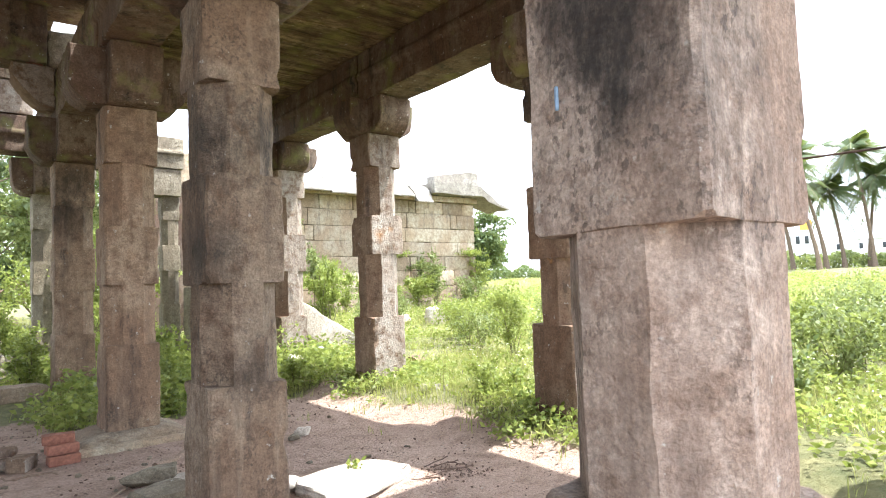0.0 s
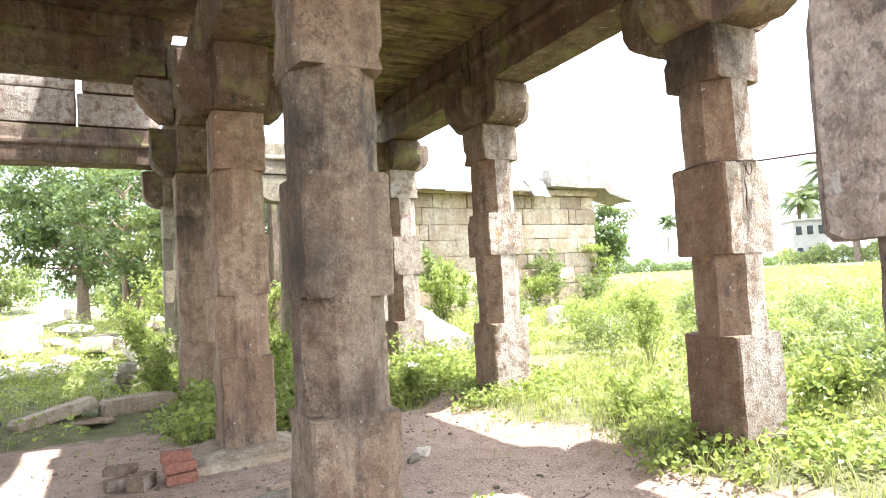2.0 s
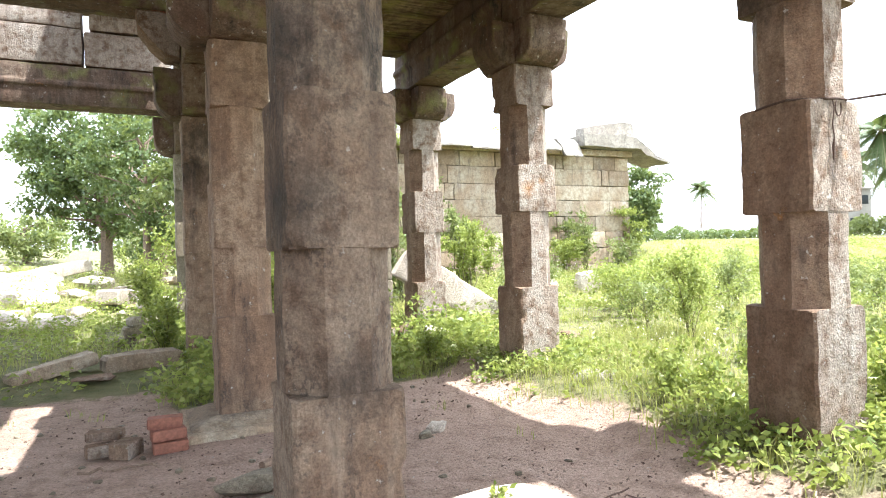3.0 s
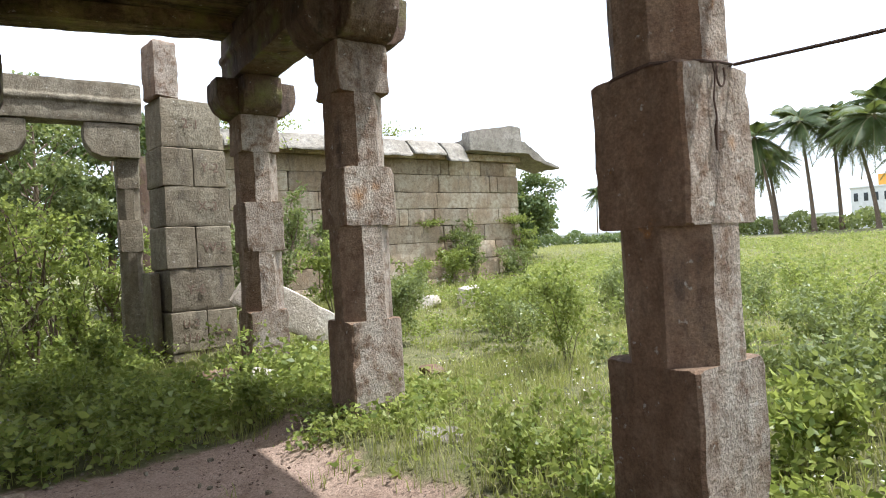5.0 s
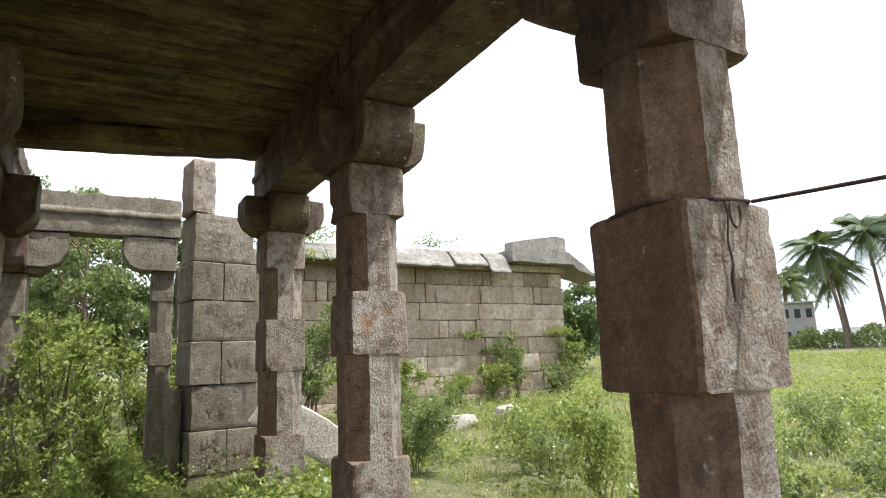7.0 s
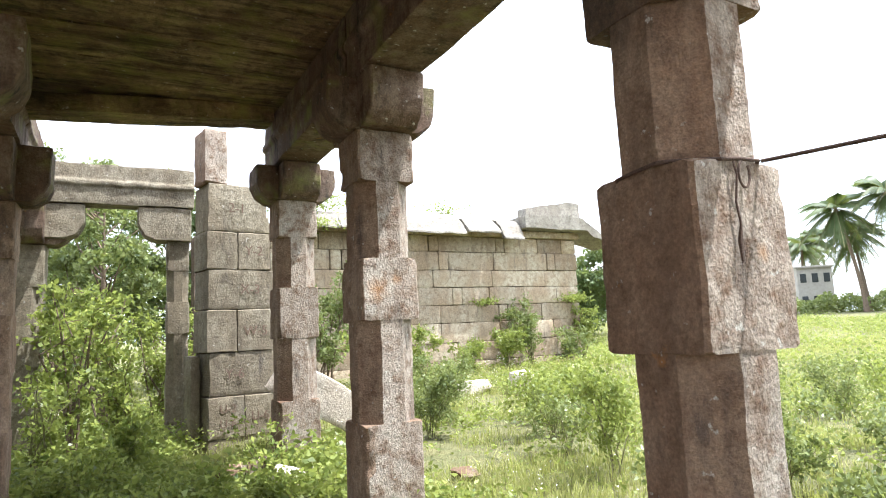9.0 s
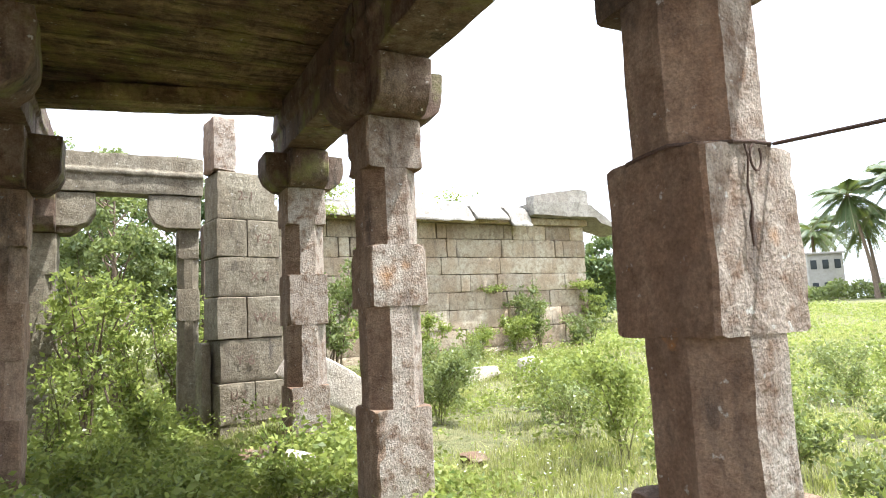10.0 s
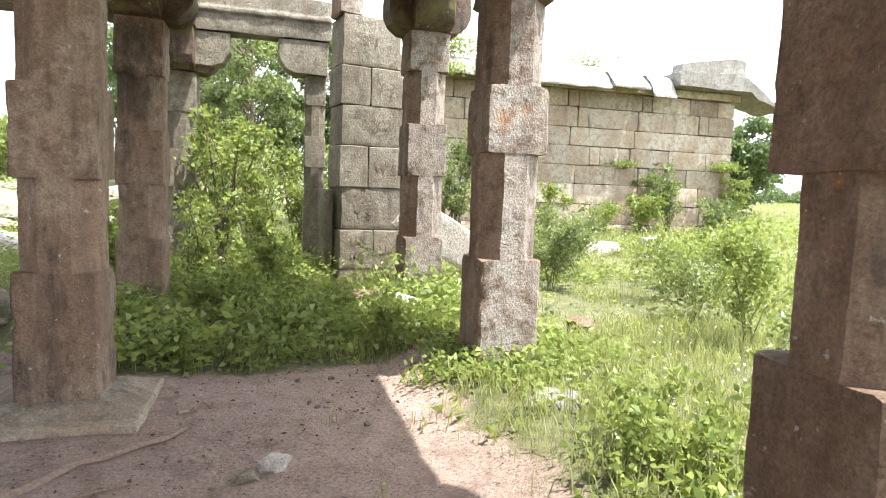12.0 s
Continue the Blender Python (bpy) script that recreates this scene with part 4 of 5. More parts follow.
def scatter(x0, x1, y0, y1, count, seed, keep=None):
    rg = np.random.default_rng(seed)
    out = []
    for x, y in zip(rg.uniform(x0, x1, count), rg.uniform(y0, y1, count)):
        if keep is None or keep(x, y, rg.random()):
            out.append((x, y, ground_z(x, y)))
    return np.array(out)


PILLARS = [row[:2] for row in L_ROWS] + R_ROWS + [(4.74, 1.1)]


def clear(x, y):
    return all(abs(x - a) > 0.27 or abs(y - b) > 0.27 for a, b in PILLARS) and not (3.9 < x < 4.95 and 12.0 < y < 12.8) and not (y > 17.6 and 4.3 < x < 15.2) and not (-0.75 < x < 1.3 and 9.3 < y < 10.6)


def on_turf(x, y, r):
    return clear(x, y) and r < turf(x, y) ** 2


def patchy(x, y, r):
    return on_turf(x, y, r) and noise.noise(Vector((x * 0.7, y * 0.7, 5))) + 0.35 > 0.5 * r


grass_blades("grass", scatter(3.6, 11, 0.5, 16.5, 24000, 1, patchy), 0.05, 0.19, 0.0042, 5, GRASS, "fresh green meadow grass beside the hall", 2)
grass_blades("grass", scatter(11, 40, -6, 17, 16000, 3, lambda x, y, r: True), 0.07, 0.20, 0.008, 5, GRASS, "green meadow grass of the open field", 4, 0.15)
grass_blades("grass", scatter(8, 45, 16, 45, 9000, 5, lambda x, y, r: clear(x, y)), 0.1, 0.25, 0.012, 4, GRASS, "green meadow grass behind the shrine wall", 6, 0.2)
grass_blades("grass", scatter(-12, 3.8, 8, 30, 11000, 7, patchy), 0.06, 0.26, 0.0045, 6, GRASS, "yellow-green grass among rubble", 8, 0.08)
grass_blades("grass", scatter(-6, 4, 4.5, 9, 260, 9, lambda x, y, r: clear(x, y) and r < 0.35 and noise.noise(Vector((x * 1.5, y * 1.5, 7))) > 0.15), 0.03, 0.12, 0.004, 9, GRASS, "thin grass tufts on bare earth", 10, 0.05)
grass_blades("dry_grass", scatter(4, 12, 3, 16, 300, 11, on_turf), 0.25, 0.5, 0.002, 3, STEM, "thin dry grass stalks in the meadow", 12, 0.05, 0.3)


def ground_cover(pts, size, per, mat, label, seed, height=0.12, spread=0.07):
    """Low broad-leaved weeds."""
    rg = np.random.default_rng(seed)
    P = np.repeat(np.asarray(pts), per, 0)
    n = len(P)
    hgt = rg.uniform(0.1, 1, n) ** 1.2 * np.repeat(rg.uniform(0.5, 1.2, len(pts)), per) * height
    P = P + np.c_[rg.normal(0, spread, (n, 2)), hgt]
    a, e = rg.uniform(0, 2 * np.pi, n), rg.uniform(-0.25, 0.7, n)
    D = np.c_[np.cos(a) * np.cos(e), np.sin(a) * np.cos(e), np.sin(e)]
    me = quad_mesh("weeds", leaf_data(P, D, rg.uniform(0.6, 1.3, n) * size, 0.28, rg))
    me.materials.append(mat)
    return tagged(new("weeds", me), label, "weeds", kind="stuff")


def near_row(x, y, r):
    d = min(abs(y - b) * 0.7 + abs(x - a - 0.1) for a, b in PILLARS[5:8])
    return clear(x, y) and turf(x, y) > 0.3 and r < 1.8 * math.exp(-(d / 0.68) ** 2) + 0.025


ground_cover(scatter(3.6, 7, 2.2, 11.5, 5200, 21, near_row), 0.062, 11, WEED, "low leafy weeds at the pillars' feet", 22, 0.16)
ground_cover(scatter(1.0, 5.0, 8.1, 12.3, 2100, 23, lambda x, y, r: clear(x, y) and r < turf(x, y) and not (x > 3.5 and y > 10.6) and noise.noise(Vector((x * 1.6, y * 1.6, 4))) > 0.3 * r - 0.25), 0.075, 9, WEED, "thick leafy weeds in the shade of the hall", 24, 0.30, 0.09)
ground_cover(scatter(1.0, 5.0, 8.3, 12.3, 420, 35, lambda x, y, r: clear(x, y) and r < turf(x, y) and not (x > 3.4 and y > 10.2)), 0.095, 10, WEED, "broad-leaved weeds in the shade of the hall", 36, 0.42, 0.07)
grass_blades("grass", scatter(1.0, 4.6, 8.0, 12.3, 600, 37, on_turf), 0.08, 0.3, 0.004, 6, GRASS, "long grass in the shade of the hall", 38, 0.05)
ground_cover(scatter(1.2, 4.0, 12, 17, 1300, 25, lambda x, y, r: clear(x, y)), 0.06, 16, WEED, "thick leafy weeds in the gateway", 26, 0.45, 0.12)
ground_cover(scatter(-7, 1.3, 9, 17, 2600, 27, lambda x, y, r: clear(x, y) and r < turf(x, y) and noise.noise(Vector((x * 0.8, y * 0.8, 6))) > -0.1), 0.07, 9, WEED, "leafy weeds round the fallen slabs", 28, 0.28, 0.10)
ground_cover(scatter(4.6, 16, 0, 17.5, 8500, 29, lambda x, y, r: clear(x, y) and noise.noise(Vector((x * 0.6, y * 0.6, 8))) > 0.25 * r + (0.12 if x < 8 and y > 5 else -0.1)), 0.066, 8, WEED, "leafy weeds scattered in the meadow", 30, 0.28, 0.12)
ground_cover(scatter(4.9, 17, 1.0, 16.5, 1900, 39, lambda x, y, r: clear(x, y) and noise.noise(Vector((x * 0.8, y * 0.8, 12))) > 0.4 * r - 0.05), 0.024, 5, PETAL, "small pale wild flowers in the meadow", 40, 0.55, 0.10)
ground_cover(scatter(14, 45, -8, 30, 5000, 31, lambda x, y, r: noise.noise(Vector((x * 0.3, y * 0.3, 8))) > -0.1), 0.12, 10, WEED, "leafy weeds of the open field", 32, 0.35, 0.25)
ground_cover(scatter(-12, 1, 17, 31, 700, 33, lambda x, y, r: noise.noise(Vector((x * 0.5, y * 0.5, 3))) > 0.0), 0.08, 12, WEED, "leafy weeds among rubble", 34, 0.5, 0.15)


def shrub(x, y, height, radius, leaves, size, mat, label, seed, stems=7, name="shrub", group="", lean=0.0):
    """A loose bush: branching stems and leaves set along them."""
    rg = np.random.default_rng(seed)
    z = ground_z(x, y) - 0.03
    top = base(name, (x, y, z), label, "shrub" if name == "shrub" else name, group)
    P, D = [], []
    for i in range(stems):
        tubes = []
        a, r = rg.uniform(0, 2 * np.pi), radius * rg.uniform(0.35, 1.0)
        end = np.array([x + r * np.cos(a) + lean, y + r * np.sin(a), z + height * rg.uniform(0.65, 1.0)])
        pts = [np.array([x + rg.normal(0, 0.04), y + rg.normal(0, 0.04), z])]
        for t in (0.3, 0.55, 0.8, 1.0):
            q = pts[0] + (end - pts[0]) * np.array([t ** 1.4, t ** 1.4, t ** 0.85]) + rg.normal(0, 0.04 * height, 3) * (t < 1)
            pts.append(q)
        r0 = 0.004 + 0.0035 * height if height < 1.3 else 0.006 + 0.006 * height
        tubes.append(tube(pts, [r0, r0 * 0.85, r0 * 0.7, r0 * 0.5, r0 * 0.25], 5))
        for k in range(5):
            j = rg.integers(1, 4)
            f = rg.random()
            s = pts[j] * (1 - f) + pts[j + 1] * f
            b = s + unit(rg.normal(size=(1, 3)) + [[0, 0, 0.5]])[0] * radius * rg.uniform(0.25, 0.55)
            tubes.append(tube([s, (s + b) / 2 + rg.normal(0, 0.02, 3), b], [r0 * 0.4, r0 * 0.3, r0 * 0.15], 4))
            m = leaves // (stems * 6)
            t = rg.random((m, 1)) ** 0.8
            P.append(s + (b - s) * t + rg.normal(0, 0.05 * radius + 0.015, (m, 3)))
            D.append(unit((b - s) / np.linalg.norm(b - s) * 0.6 + rg.normal(0, 0.7, (m, 3))))
        m = leaves // (stems * 6)
        P.append(pts[4] + rg.normal(0, 0.09 * radius + 0.02, (m, 3)))
        D.append(unit(rg.normal(0, 0.8, (m, 3)) + [0, 0, 0.3]))
        part("stem", joined(tubes), STEM if height < 2.2 else BARK, top)
    P, D = np.concatenate(P), np.concatenate(D)
    leaf_part("foliage", leaf_data(P, D, rg.uniform(0.6, 1.25, len(P)) * size, 0.27, rg), mat, top)
    return top


# meadow shrubs
for i, (x, y, hh, r, n) in enumerate(((7.35, 7.6, 1.1, 0.8, 2000), (7.5, 8.6, 0.8, 0.6, 1000), (6.6, 10.4, 0.95, 0.55, 2200), (7.4, 11.6, 1.1, 0.7, 2400), (8.6, 10.2, 0.8, 0.6, 1600),
                                      (7.9, 6.2, 0.75, 0.5, 1600), (8.8, 5.4, 0.8, 0.6, 1800), (9.4, 7.4, 0.9, 0.7, 2000), (10.8, 6.2, 0.9, 0.8, 1900), (7.3, 4.8, 0.5, 0.45, 1200), (10.5, 9.5, 1.0, 0.8, 1800),
                                      (4.85, 5.35, 0.40, 0.38, 800), (5.35, 4.75, 0.45, 0.35, 900), (12.5, 8.2, 0.9, 0.8, 1600), (6.5, 5.9, 0.45, 0.4, 1000), (14, 5, 1.0, 0.9, 1500),
                                      (6.4, 3.6, 0.75, 0.5, 1300), (7.2, 3.95, 0.8, 0.55, 1400), (8.3, 4.3, 0.85, 0.6, 1400), (6.0, 3.0, 0.6, 0.45, 1100), (9.2, 4.2, 0.9, 0.6, 1300), (8.9, 3.2, 0.8, 0.6, 1300), (7.7, 3.1, 0.8, 0.55, 1300),
                                      (6.9, 4.5, 0.6, 0.45, 1100), (5.9, 4.2, 0.45, 0.35, 800), (10.4, 4.6, 0.9, 0.7, 1300), (11.8, 4.2, 1.0, 0.8, 1300), (10.2, 3.0, 0.9, 0.7, 1300), (7.9, 9.4, 0.9, 0.7, 1100))):
    shrub(x, y, hh, r, int(n * 1.4), 0.052 if i < 16 else 0.065, SHRUB if i % 4 and i not in (11, 12) else WEED, "loose green bush in the meadow", 500 + i, 7, "shrub", "meadow bushes")
# bushes against the shrine wall and the wreck between pier and wall
for i, (x, y, hh, r, n) in enumerate(((13.2, 17.2, 1.9, 0.7, 3000), (12.2, 16.9, 1.1, 0.6, 2000), (14.4, 17.0, 1.0, 0.6, 1600), (15.7, 17.9, 1.6, 0.6, 1800), (8.2, 15.6, 1.9, 0.8, 3000), (7.2, 13.6, 1.6, 0.7, 2600),
                                      (6.6, 15.2, 2.6, 0.9, 3600), (9.4, 16.6, 1.2, 0.6, 1600), (5.8, 13.9, 1.9, 0.7, 2600), (10.8, 16.6, 0.8, 0.5, 1200))):
    shrub(x, y, hh, r, n, 0.085, SHRUB if i % 2 == 0 else WEED, "bushy plant growing against the ruined wall", 530 + i, 8, "shrub", "bushes at the wall")
# gateway thicket
for i, (x, y, hh, r, n, s) in enumerate(((2.3, 12.6, 2.4, 0.75, 1500, 0.11), (2.95, 12.9, 1.7, 0.55, 1100, 0.10), (1.98, 11.9, 1.3, 0.5, 900, 0.09), (2.6, 14.8, 2.6, 0.9, 1900, 0.11), (1.8, 15.6, 2.2, 0.9, 1600, 0.10),
                                         (3.6, 15.4, 2.2, 0.8, 2400, 0.10), (2.9, 11.6, 0.7, 0.45, 900, 0.10), (2.6, 10.2, 0.5, 0.45, 1200, 0.07), (3.1, 9.2, 0.42, 0.4, 1200, 0.06), (4.1, 8.75, 0.4, 0.35, 1000, 0.06))):
    shrub(x, y, hh, r, int(n * 0.95), s * 0.9, WEED, "bright green leafy bush growing in the gateway", 560 + i, 8, "shrub", "gateway thicket")
# weeds by the nave
for i, (x, y, hh, r, n) in enumerate(((1.05, 10.9, 0.8, 0.35, 1200), (1.1, 12.4, 1.1, 0.45, 1500), (-2.6, 12.5, 1.0, 0.6, 1500), 
                                      (-4.5, 17.5, 0.9, 0.7, 1300), (0.9, 17, 1.4, 0.7, 1600))):
    shrub(x, y, hh, r, n, 0.07, WEED, "leafy weed bush by the fallen slabs", 590 + i, 7, "shrub", "weeds by the nave")
shrub(2.62, 4.6, 0.16, 0.06, 60, 0.05, WEED, "small seedling beside a flat stone", 620, 3)
shrub(4.25, 9.75, 0.7, 0.35, 130, 0.07, WEED, "bare reddish sapling at the pier's foot", 621, 4)


def roof_weeds(x, y, z, r, n, seed):
    rg = np.random.default_rng(seed)
    top = base("wall_plant", (x, y, z), "green creeper growing on top of the ruined wall", "plant", "plants on the wall")
    P = np.array([x, y, z]) + rg.normal(0, 1, (n, 3)) * [r, 0.2, 0.25 * r] + [0, 0, 0.15]
    leaf_part("foliage", leaf_data(P, unit(rg.normal(size=(n, 3))), rg.uniform(0.5, 1.2, n) * 0.09, 0.28, rg), WEED, top)
    for i in range(8):
        part("stem", tube([(x, y, z), tuple(P[i])], 0.006, 4), STEM, top)


roof_weeds(6.9, WY - 0.1, 4.97, 0.55, 1400, 1)
roof_weeds(6.9, WY - 0.75, 4.3, 0.3, 500, 2)
roof_weeds(10.9, WY - 0.05, 4.97, 0.35, 160, 3)
roof_weeds(12.0, WY - 0.2, 2.35, 0.16, 260, 4)
roof_weeds(15.2, WY - 0.2, 2.4, 0.28, 500, 5)


def tree(x, y, height, spread, trunk_r, clumps, per, size, label, seed, mat=None, fork=0.3, name="tree", squash=0.8):
    """Tapered trunk, limbs, and a crown of many leaf clumps with gaps."""
    rg = np.random.default_rng(seed)
    z = ground_z(x, y) - 0.1
    top = base(name, (x, y, z), label, "tree")
    bend = rg.normal(0, 0.03 * height, 2)
    stem = [np.array([x + bend[0] * t, y + bend[1] * t, z + height * 0.72 * t]) for t in (0, 0.15, 0.35, 0.6, 0.8, 1)]
    part("trunk", tube(stem, [trunk_r * 1.25, trunk_r, trunk_r * 0.85, trunk_r * 0.6, trunk_r * 0.4, trunk_r * 0.2], 10), BARK, top)
    P, D = [], []
    for i in range(clumps):
        t = rg.uniform(fork, 1.0)
        s = stem[0] + (stem[5] - stem[0]) * t
        a = rg.uniform(0, 2 * np.pi)
        reach = spread * (0.35 + 0.65 * math.sin(math.pi * min(1, 0.15 + 0.8 * (1 - t) + 0.15))) * rg.uniform(0.45, 1.0)
        e = s + np.array([np.cos(a) * reach, np.sin(a) * reach, height * rg.uniform(0.06, 0.28)])
        if i % 2 == 0:
            mid = (s + e) / 2 + rg.normal(0, 0.08 * spread, 3)
            part("limb", tube([s, mid, e], [trunk_r * 0.3, trunk_r * 0.18, trunk_r * 0.05], 5), BARK, top)
        c = rg.uniform(0.14, 0.30) * spread
        p = e + unit(rg.normal(size=(per, 3))) * (rg.random((per, 1)) ** 0.5) * c * [1, 1, squash * 0.75]
        P.append(p)
        D.append(unit(rg.normal(size=(per, 3)) + [0, 0, -0.25]))
    P, D = np.concatenate(P), np.concatenate(D)
    leaf_part("crown", leaf_data(P, D, rg.uniform(0.6, 1.3, len(P)) * size, 0.3, rg), mat or TREELEAF, top)
    return top


tree(-0.45, 28.5, 6.8, 3.0, 0.22, 95, 200, 0.17, "broad leafy tree beyond the rubble field", 700, None, 0.22)
tree(-9.6, 36, 3.6, 3.2, 0.2, 60, 170, 0.2, "low dense green tree beyond the rubble", 701, WEED, 0.1)
tree(-5.4, 45, 3.0, 3.0, 0.2, 40, 120, 0.24, "low distant green tree", 702, SHRUB, 0.1)
tree(1.6, 33, 3.6, 3.0, 0.2, 50, 130, 0.2, "green tree behind the rubble field", 703, SHRUB, 0.1)
tree(2.55, 19.5, 6.6, 1.9, 0.09, 80, 190, 0.13, "leafy tree seen through the gateway", 704, SHRUB, 0.15)
tree(4.3, 23, 6.6, 2.2, 0.12, 70, 170, 0.15, "leafy tree behind the gateway", 705, TREELEAF, 0.15)
tree(0.9, 24, 6.4, 2.2, 0.12, 60, 160, 0.15, "dark leafy tree behind the gateway", 706, TREELEAF, 0.1)
tree(24.0, 28.5, 4.8, 2.6, 0.25, 80, 190, 0.2, "dense round tree behind the shrine", 707, TREELEAF, 0.1)
tree(28.5, 33, 4.2, 3.0, 0.25, 60, 150, 0.22, "dense green tree behind the shrine", 708, TREELEAF, 0.1)


def palm(x, y, height, lean, crown, seed, fronds=34):
    """A coconut palm: slender bent trunk and feathered fronds."""
    rg = np.random.default_rng(seed)
    z = ground_z(x, y) - 0.1
    top = base("coconut_palm", (x, y, z), "tall coconut palm with a slender leaning trunk", "palm tree", "palms beyond the field")
    stem = [np.array([x + lean[0] * t ** 1.5, y + lean[1] * t ** 1.5, z + height * t]) for t in np.linspace(0, 1, 9)]
    part("trunk", tube(stem, [0.24, 0.17, 0.15, 0.14, 0.13, 0.12, 0.11, 0.11, 0.12], 9), BARK, top)
    c = stem[-1]
    for i in range(fronds):
        V = []
        a = 2 * np.pi * i / fronds * 2.4 + rg.normal(0, 0.15)
        e = rg.uniform(-0.95, 1.35)
        d = np.array([np.cos(a), np.sin(a), 0])
        n = 16
        t = np.linspace(0, 1, n)[:, None]
        L = crown * rg.uniform(0.8, 1.1)
        line = c + d * (t * np.cos(e) + 0.12 * t * t) * L + np.array([[0, 0, 1]]) * (t * np.sin(e) - (0.42 + 0.25 * np.cos(e)) * t ** 2.2) * L
        rib = tube(list(line[::3]) + [line[-1]], 0.025, 4)
        tang = unit(np.gradient(line, axis=0))
        side = unit(np.cross(tang, [[0, 0, 1.0]]))
        q = np.linspace(0.12, 1, 56)
        B = np.stack([np.interp(q, t[:, 0], line[:, k]) for k in range(3)], 1)
        Tn = np.stack([np.interp(q, t[:, 0], tang[:, k]) for k in range(3)], 1)
        Sd = np.stack([np.interp(q, t[:, 0], side[:, k]) for k in range(3)], 1)
        ln = (0.30 * crown * np.sin(np.pi * np.clip(q * 0.85 + 0.12, 0, 1)))[:, None] * rg.uniform(0.7, 1.2, (56, 1))
        for sg in (-1, 1):
            dr = unit(Sd * sg * 0.75 + Tn * 0.5 + np.array([[0, 0, -0.55]]))
            w = Tn * 0.028
            V.append(np.stack([B - w, B + w, B + dr * ln + w * 0.3, B + dr * ln - w * 0.3], 1).reshape(-1, 3))
        fr = leaf_part("frond", np.concatenate(V), PALMLEAF, top)
        part("rib", rib, STEM, fr)


def polar(az, d, x0=2.66, y0=2.48):
    return x0 + d * math.sin(radians(az)), y0 + d * math.cos(radians(az))


# bearing, distance, crown's height above the datum, lean of the trunk, frond length
for i, (az, d, top_z, lean, cr) in enumerate(((60.5, 58, 9.9, -1.2, 2.9), (61.3, 61, 8.2, -0.6, 2.7), (57.9, 72, 8.6, 0.3, 2.6), (58.8, 76, 9.4, 0.4, 2.6), (63.75, 58, 10.7, -0.6, 3.0), (65.9, 60, 10.9, -0.3, 2.9), (67.25, 57, 9.7, -1.3, 2.9),
                                             (68.95, 56, 11.0, -2.0, 3.0), (68.6, 53, 9.6, -1.8, 3.0), (71.4, 58, 8.2, -0.8, 2.8), (73.2, 58, 11.3, -1.0, 3.0), (74.6, 60, 9.2, 0.8, 2.9), (47.7, 120, 11.2, 0.3, 3.0), (77.0, 60, 10.4, -1.0, 3.0))):
    x, y = polar(az, d)
    sx, sy = math.cos(radians(az)), -math.sin(radians(az))
    palm(x - lean * sx, y - lean * sy, top_z - ground_z(x, y), (lean * sx, lean * sy), cr, 800 + i)


# ---- distant buildings, hedges and wires ----
def house(az, d, w, dep, hgt, mat, label, floors, cols, turn=0.0, tank=False):
    x, y = polar(az, d)
    z = ground_z(x, y)
    b = base("distant_house", (x, y, z), label, "building", "buildings beyond the field")
    m = pose(x, y, z, 0, 0, -az + turn)

    def put(nm, x0, y0, z0, x1, y1, z1, mt, parent):
        bm = block(x0, y0, z0, x1, y1, z1, 0.0, 1, 2.0, 0.02)
        bmesh.ops.transform(bm, matrix=m, verts=bm.verts)
        return part(nm, bm, mt, parent)
    put("wall", -w / 2, -dep / 2, 0, w / 2, dep / 2, hgt, mat, b)
    put("roof", -w / 2 - 0.15, -dep / 2 - 0.15, hgt, w / 2 + 0.15, dep / 2 + 0.15, hgt + 0.18, mat, b)
    for f in range(floors):
        for c in range(cols):
            cx = -w / 2 + w * (c + 0.5) / cols
            z0 = hgt * (f + 0.35) / floors
            put("window", cx - 0.25, -dep / 2 - 0.03, z0, cx + 0.25, -dep / 2 + 0.1, z0 + hgt / floors * 0.4, WINDOWDARK, b)
    if tank:
        put("water_tank", w * 0.2, -0.6, hgt + 0.18, w * 0.2 + 1.6, 0.8, hgt + 1.8, ORANGE, b)


house(58.1, 66, 2.9, 3.0, 4.0, GREYPLASTER, "unfinished grey two-storey block house", 2, 3, 20)
house(68.2, 105, 4.6, 5, 5.6, WHITEWASH, "white two-storey house with an orange tank", 2, 4, 0, True)
house(63.6, 120, 10, 6, 2.8, WHITEWASH, "low white house behind palms", 1, 5)
house(72, 118, 12, 8, 4.4, WHITEWASH, "white two-storey house far off", 2, 4)
house(46.0, 95, 12, 0.4, 1.5, WHITEWASH, "low white compound wall far off", 1, 1)


def hedge(az0, az1, d, hgt, n, mat, seed, x0=2.66, y0=2.48, label="dense green hedge along the field's far edge", size=0.3):
    rg = np.random.default_rng(seed)
    a = rg.uniform(az0, az1, n)
    P = np.array([polar(q, d + rg.normal(0, 1.5), x0, y0) for q in a])
    lump = np.array([0.45 + 0.55 * abs(noise.noise(Vector((q * 0.45, seed, 0)))) * 1.8 for q in a])
    Z = np.array([ground_z(x, y) for x, y in P]) - 0.1 + rg.random(n) ** 0.7 * hgt * lump
    me = quad_mesh("hedge", leaf_data(np.c_[P, Z], unit(rg.normal(size=(n, 3))), rg.uniform(0.6, 1.3, n) * size, 0.32, rg))
    me.materials.append(mat)
    return tagged(new("hedge", me), label, "hedge", kind="stuff")


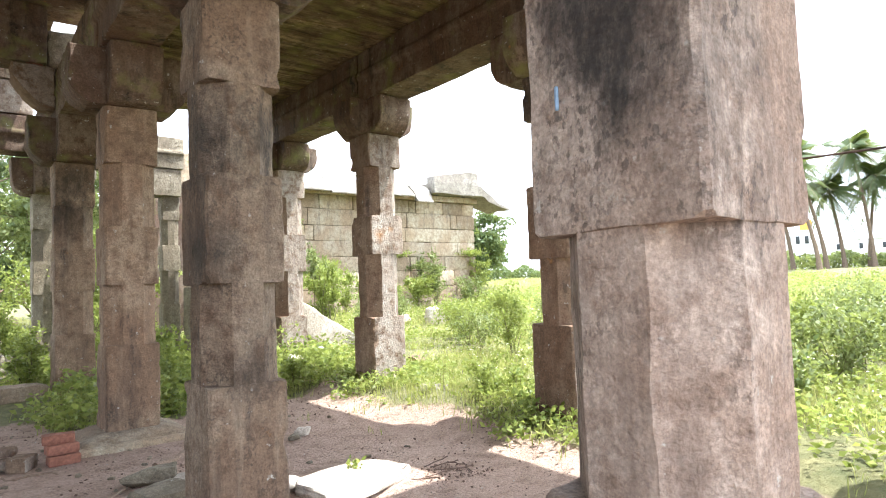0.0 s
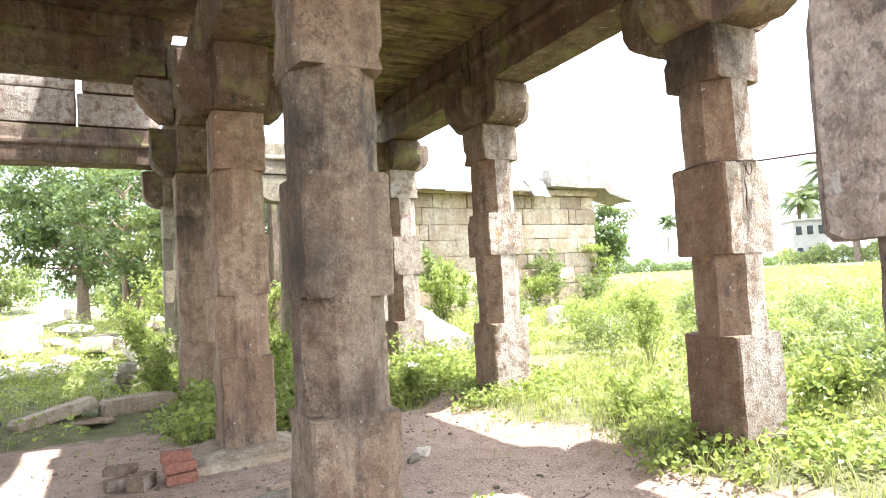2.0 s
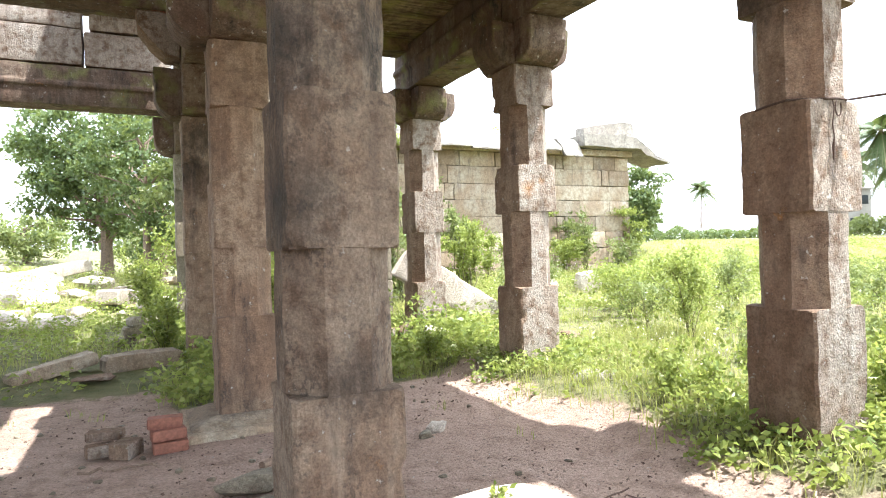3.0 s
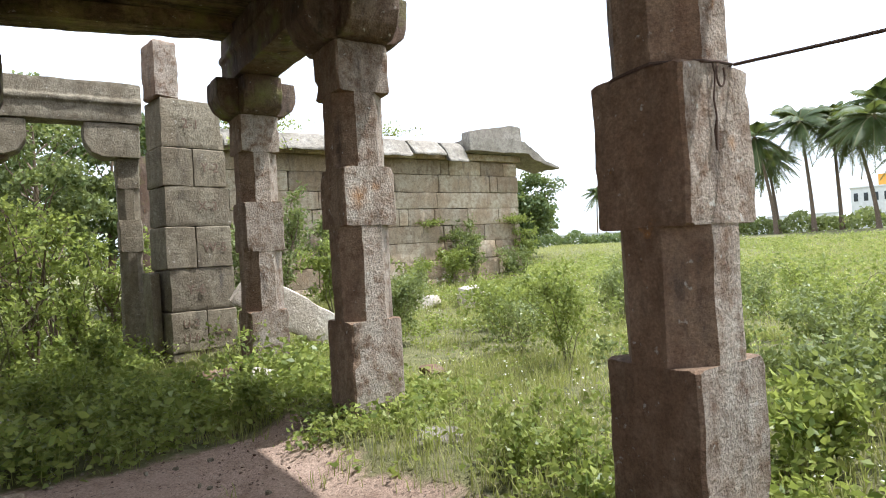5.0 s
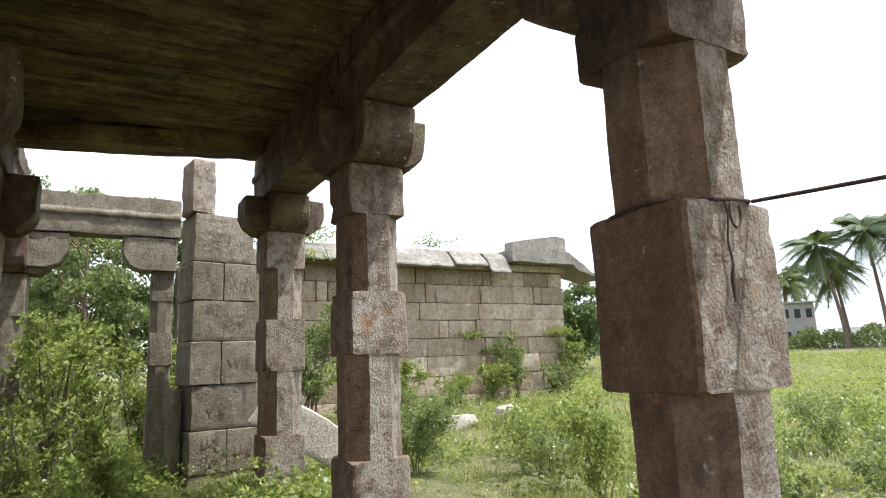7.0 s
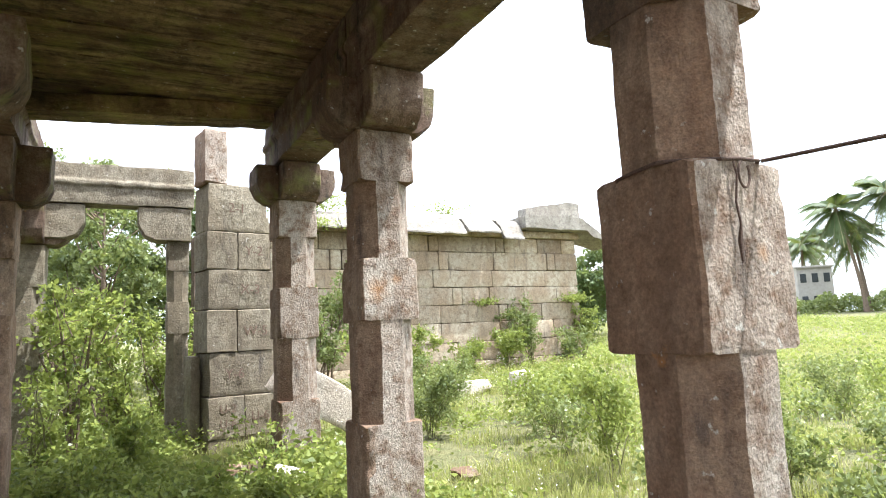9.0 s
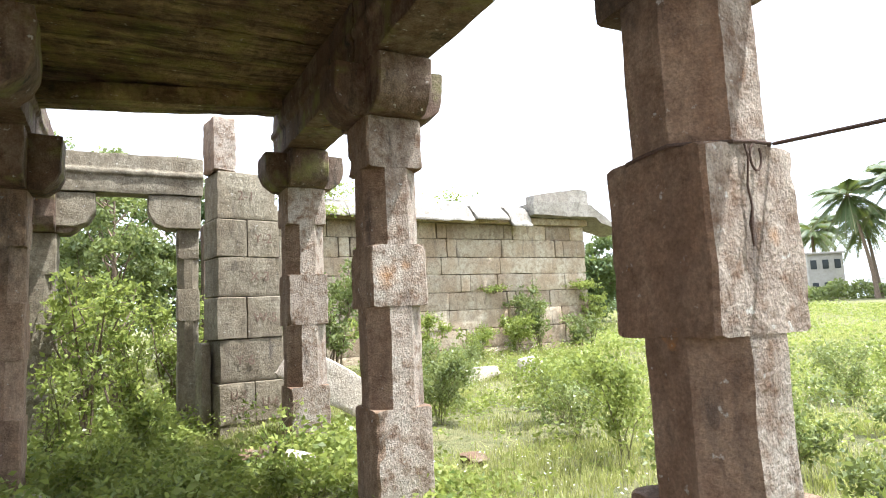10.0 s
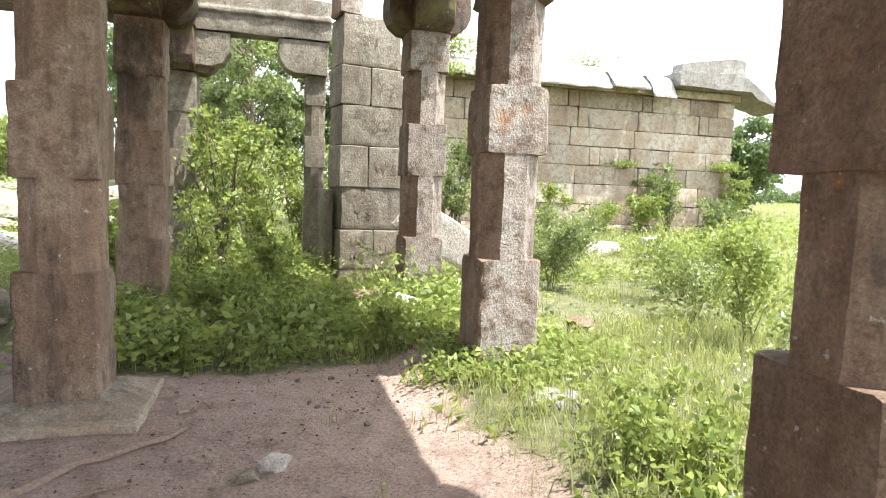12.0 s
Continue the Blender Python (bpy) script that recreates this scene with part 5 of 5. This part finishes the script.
hedge(56, 80, 62, 2.4, 9000, SHRUB, 41)
hedge(40, 56, 85, 2.2, 7000, TREELEAF, 42, size=0.35)
hedge(20, 42, 60, 3.2, 7000, TREELEAF, 43, size=0.35)
hedge(-25, 20, 75, 3.0, 9000, TREELEAF, 44, size=0.4)
hedge(80, 130, 80, 3.0, 5000, TREELEAF, 45, size=0.45)
hedge(-120, -25, 60, 3.5, 5000, TREELEAF, 46, size=0.5)


def far_fence():
    f = base("concrete_fence", (-9, 62, 2.6), "pale concrete post-and-rail fence far beyond the rubble", "fence")
    for i in range(22):
        x = -20 + i * 0.95
        part("post", block(x, 62, 2.4, x + 0.14, 62.14, 4.2 + 0.25 * (i % 3), 0.0, 1, 2.0, 0.01), WHITEWASH, f)
    for z in (3.1, 3.6, 4.1):
        part("rail", block(-20, 62.02, z, 0.5, 62.12, z + 0.14, 0.0, 1, 4.0, 0.01), WHITEWASH, f)


far_fence()
thing("utility_pole", tube([(-12.6, 60, 2.2), (-12.6, 60, 6.4)], [0.1, 0.07], 8), BARK, "thin dark utility pole far off", "pole")


def litter(pts, size, mat, label, seed):
    """Crumbs of earth, bark and dead leaves."""
    rg = np.random.default_rng(seed)
    n = len(pts)
    D = unit(np.c_[rg.normal(size=(n, 2)), rg.normal(0, 0.35, n)])
    me = quad_mesh("litter", leaf_data(np.asarray(pts) + [0, 0, 0.006], D, rg.uniform(0.3, 1.4, n) * size, 0.35, rg, 0.1))
    me.materials.append(mat)
    return tagged(new("litter", me), label, "litter", kind="stuff")


litter(scatter(-3, 4.3, 3.5, 9, 3000, 51, lambda x, y, r: clear(x, y) and noise.noise(Vector((x * 0.9, y * 0.9, 1))) > 0.5 * r - 0.3), 0.028, INK, "dark crumbs and dead leaves on bare earth", 52)
litter(scatter(-3, 4.3, 3.5, 9, 900, 53, lambda x, y, r: clear(x, y)), 0.016, PALE, "pale grit on bare earth", 54)
litter(scatter(2.95, 3.5, 3.95, 4.45, 300, 55, lambda x, y, r: math.hypot(x - 3.22, y - 4.2) < 0.27 * (0.5 + r)), 0.024, INK, "dark ash and charred scraps in a burnt patch", 56)
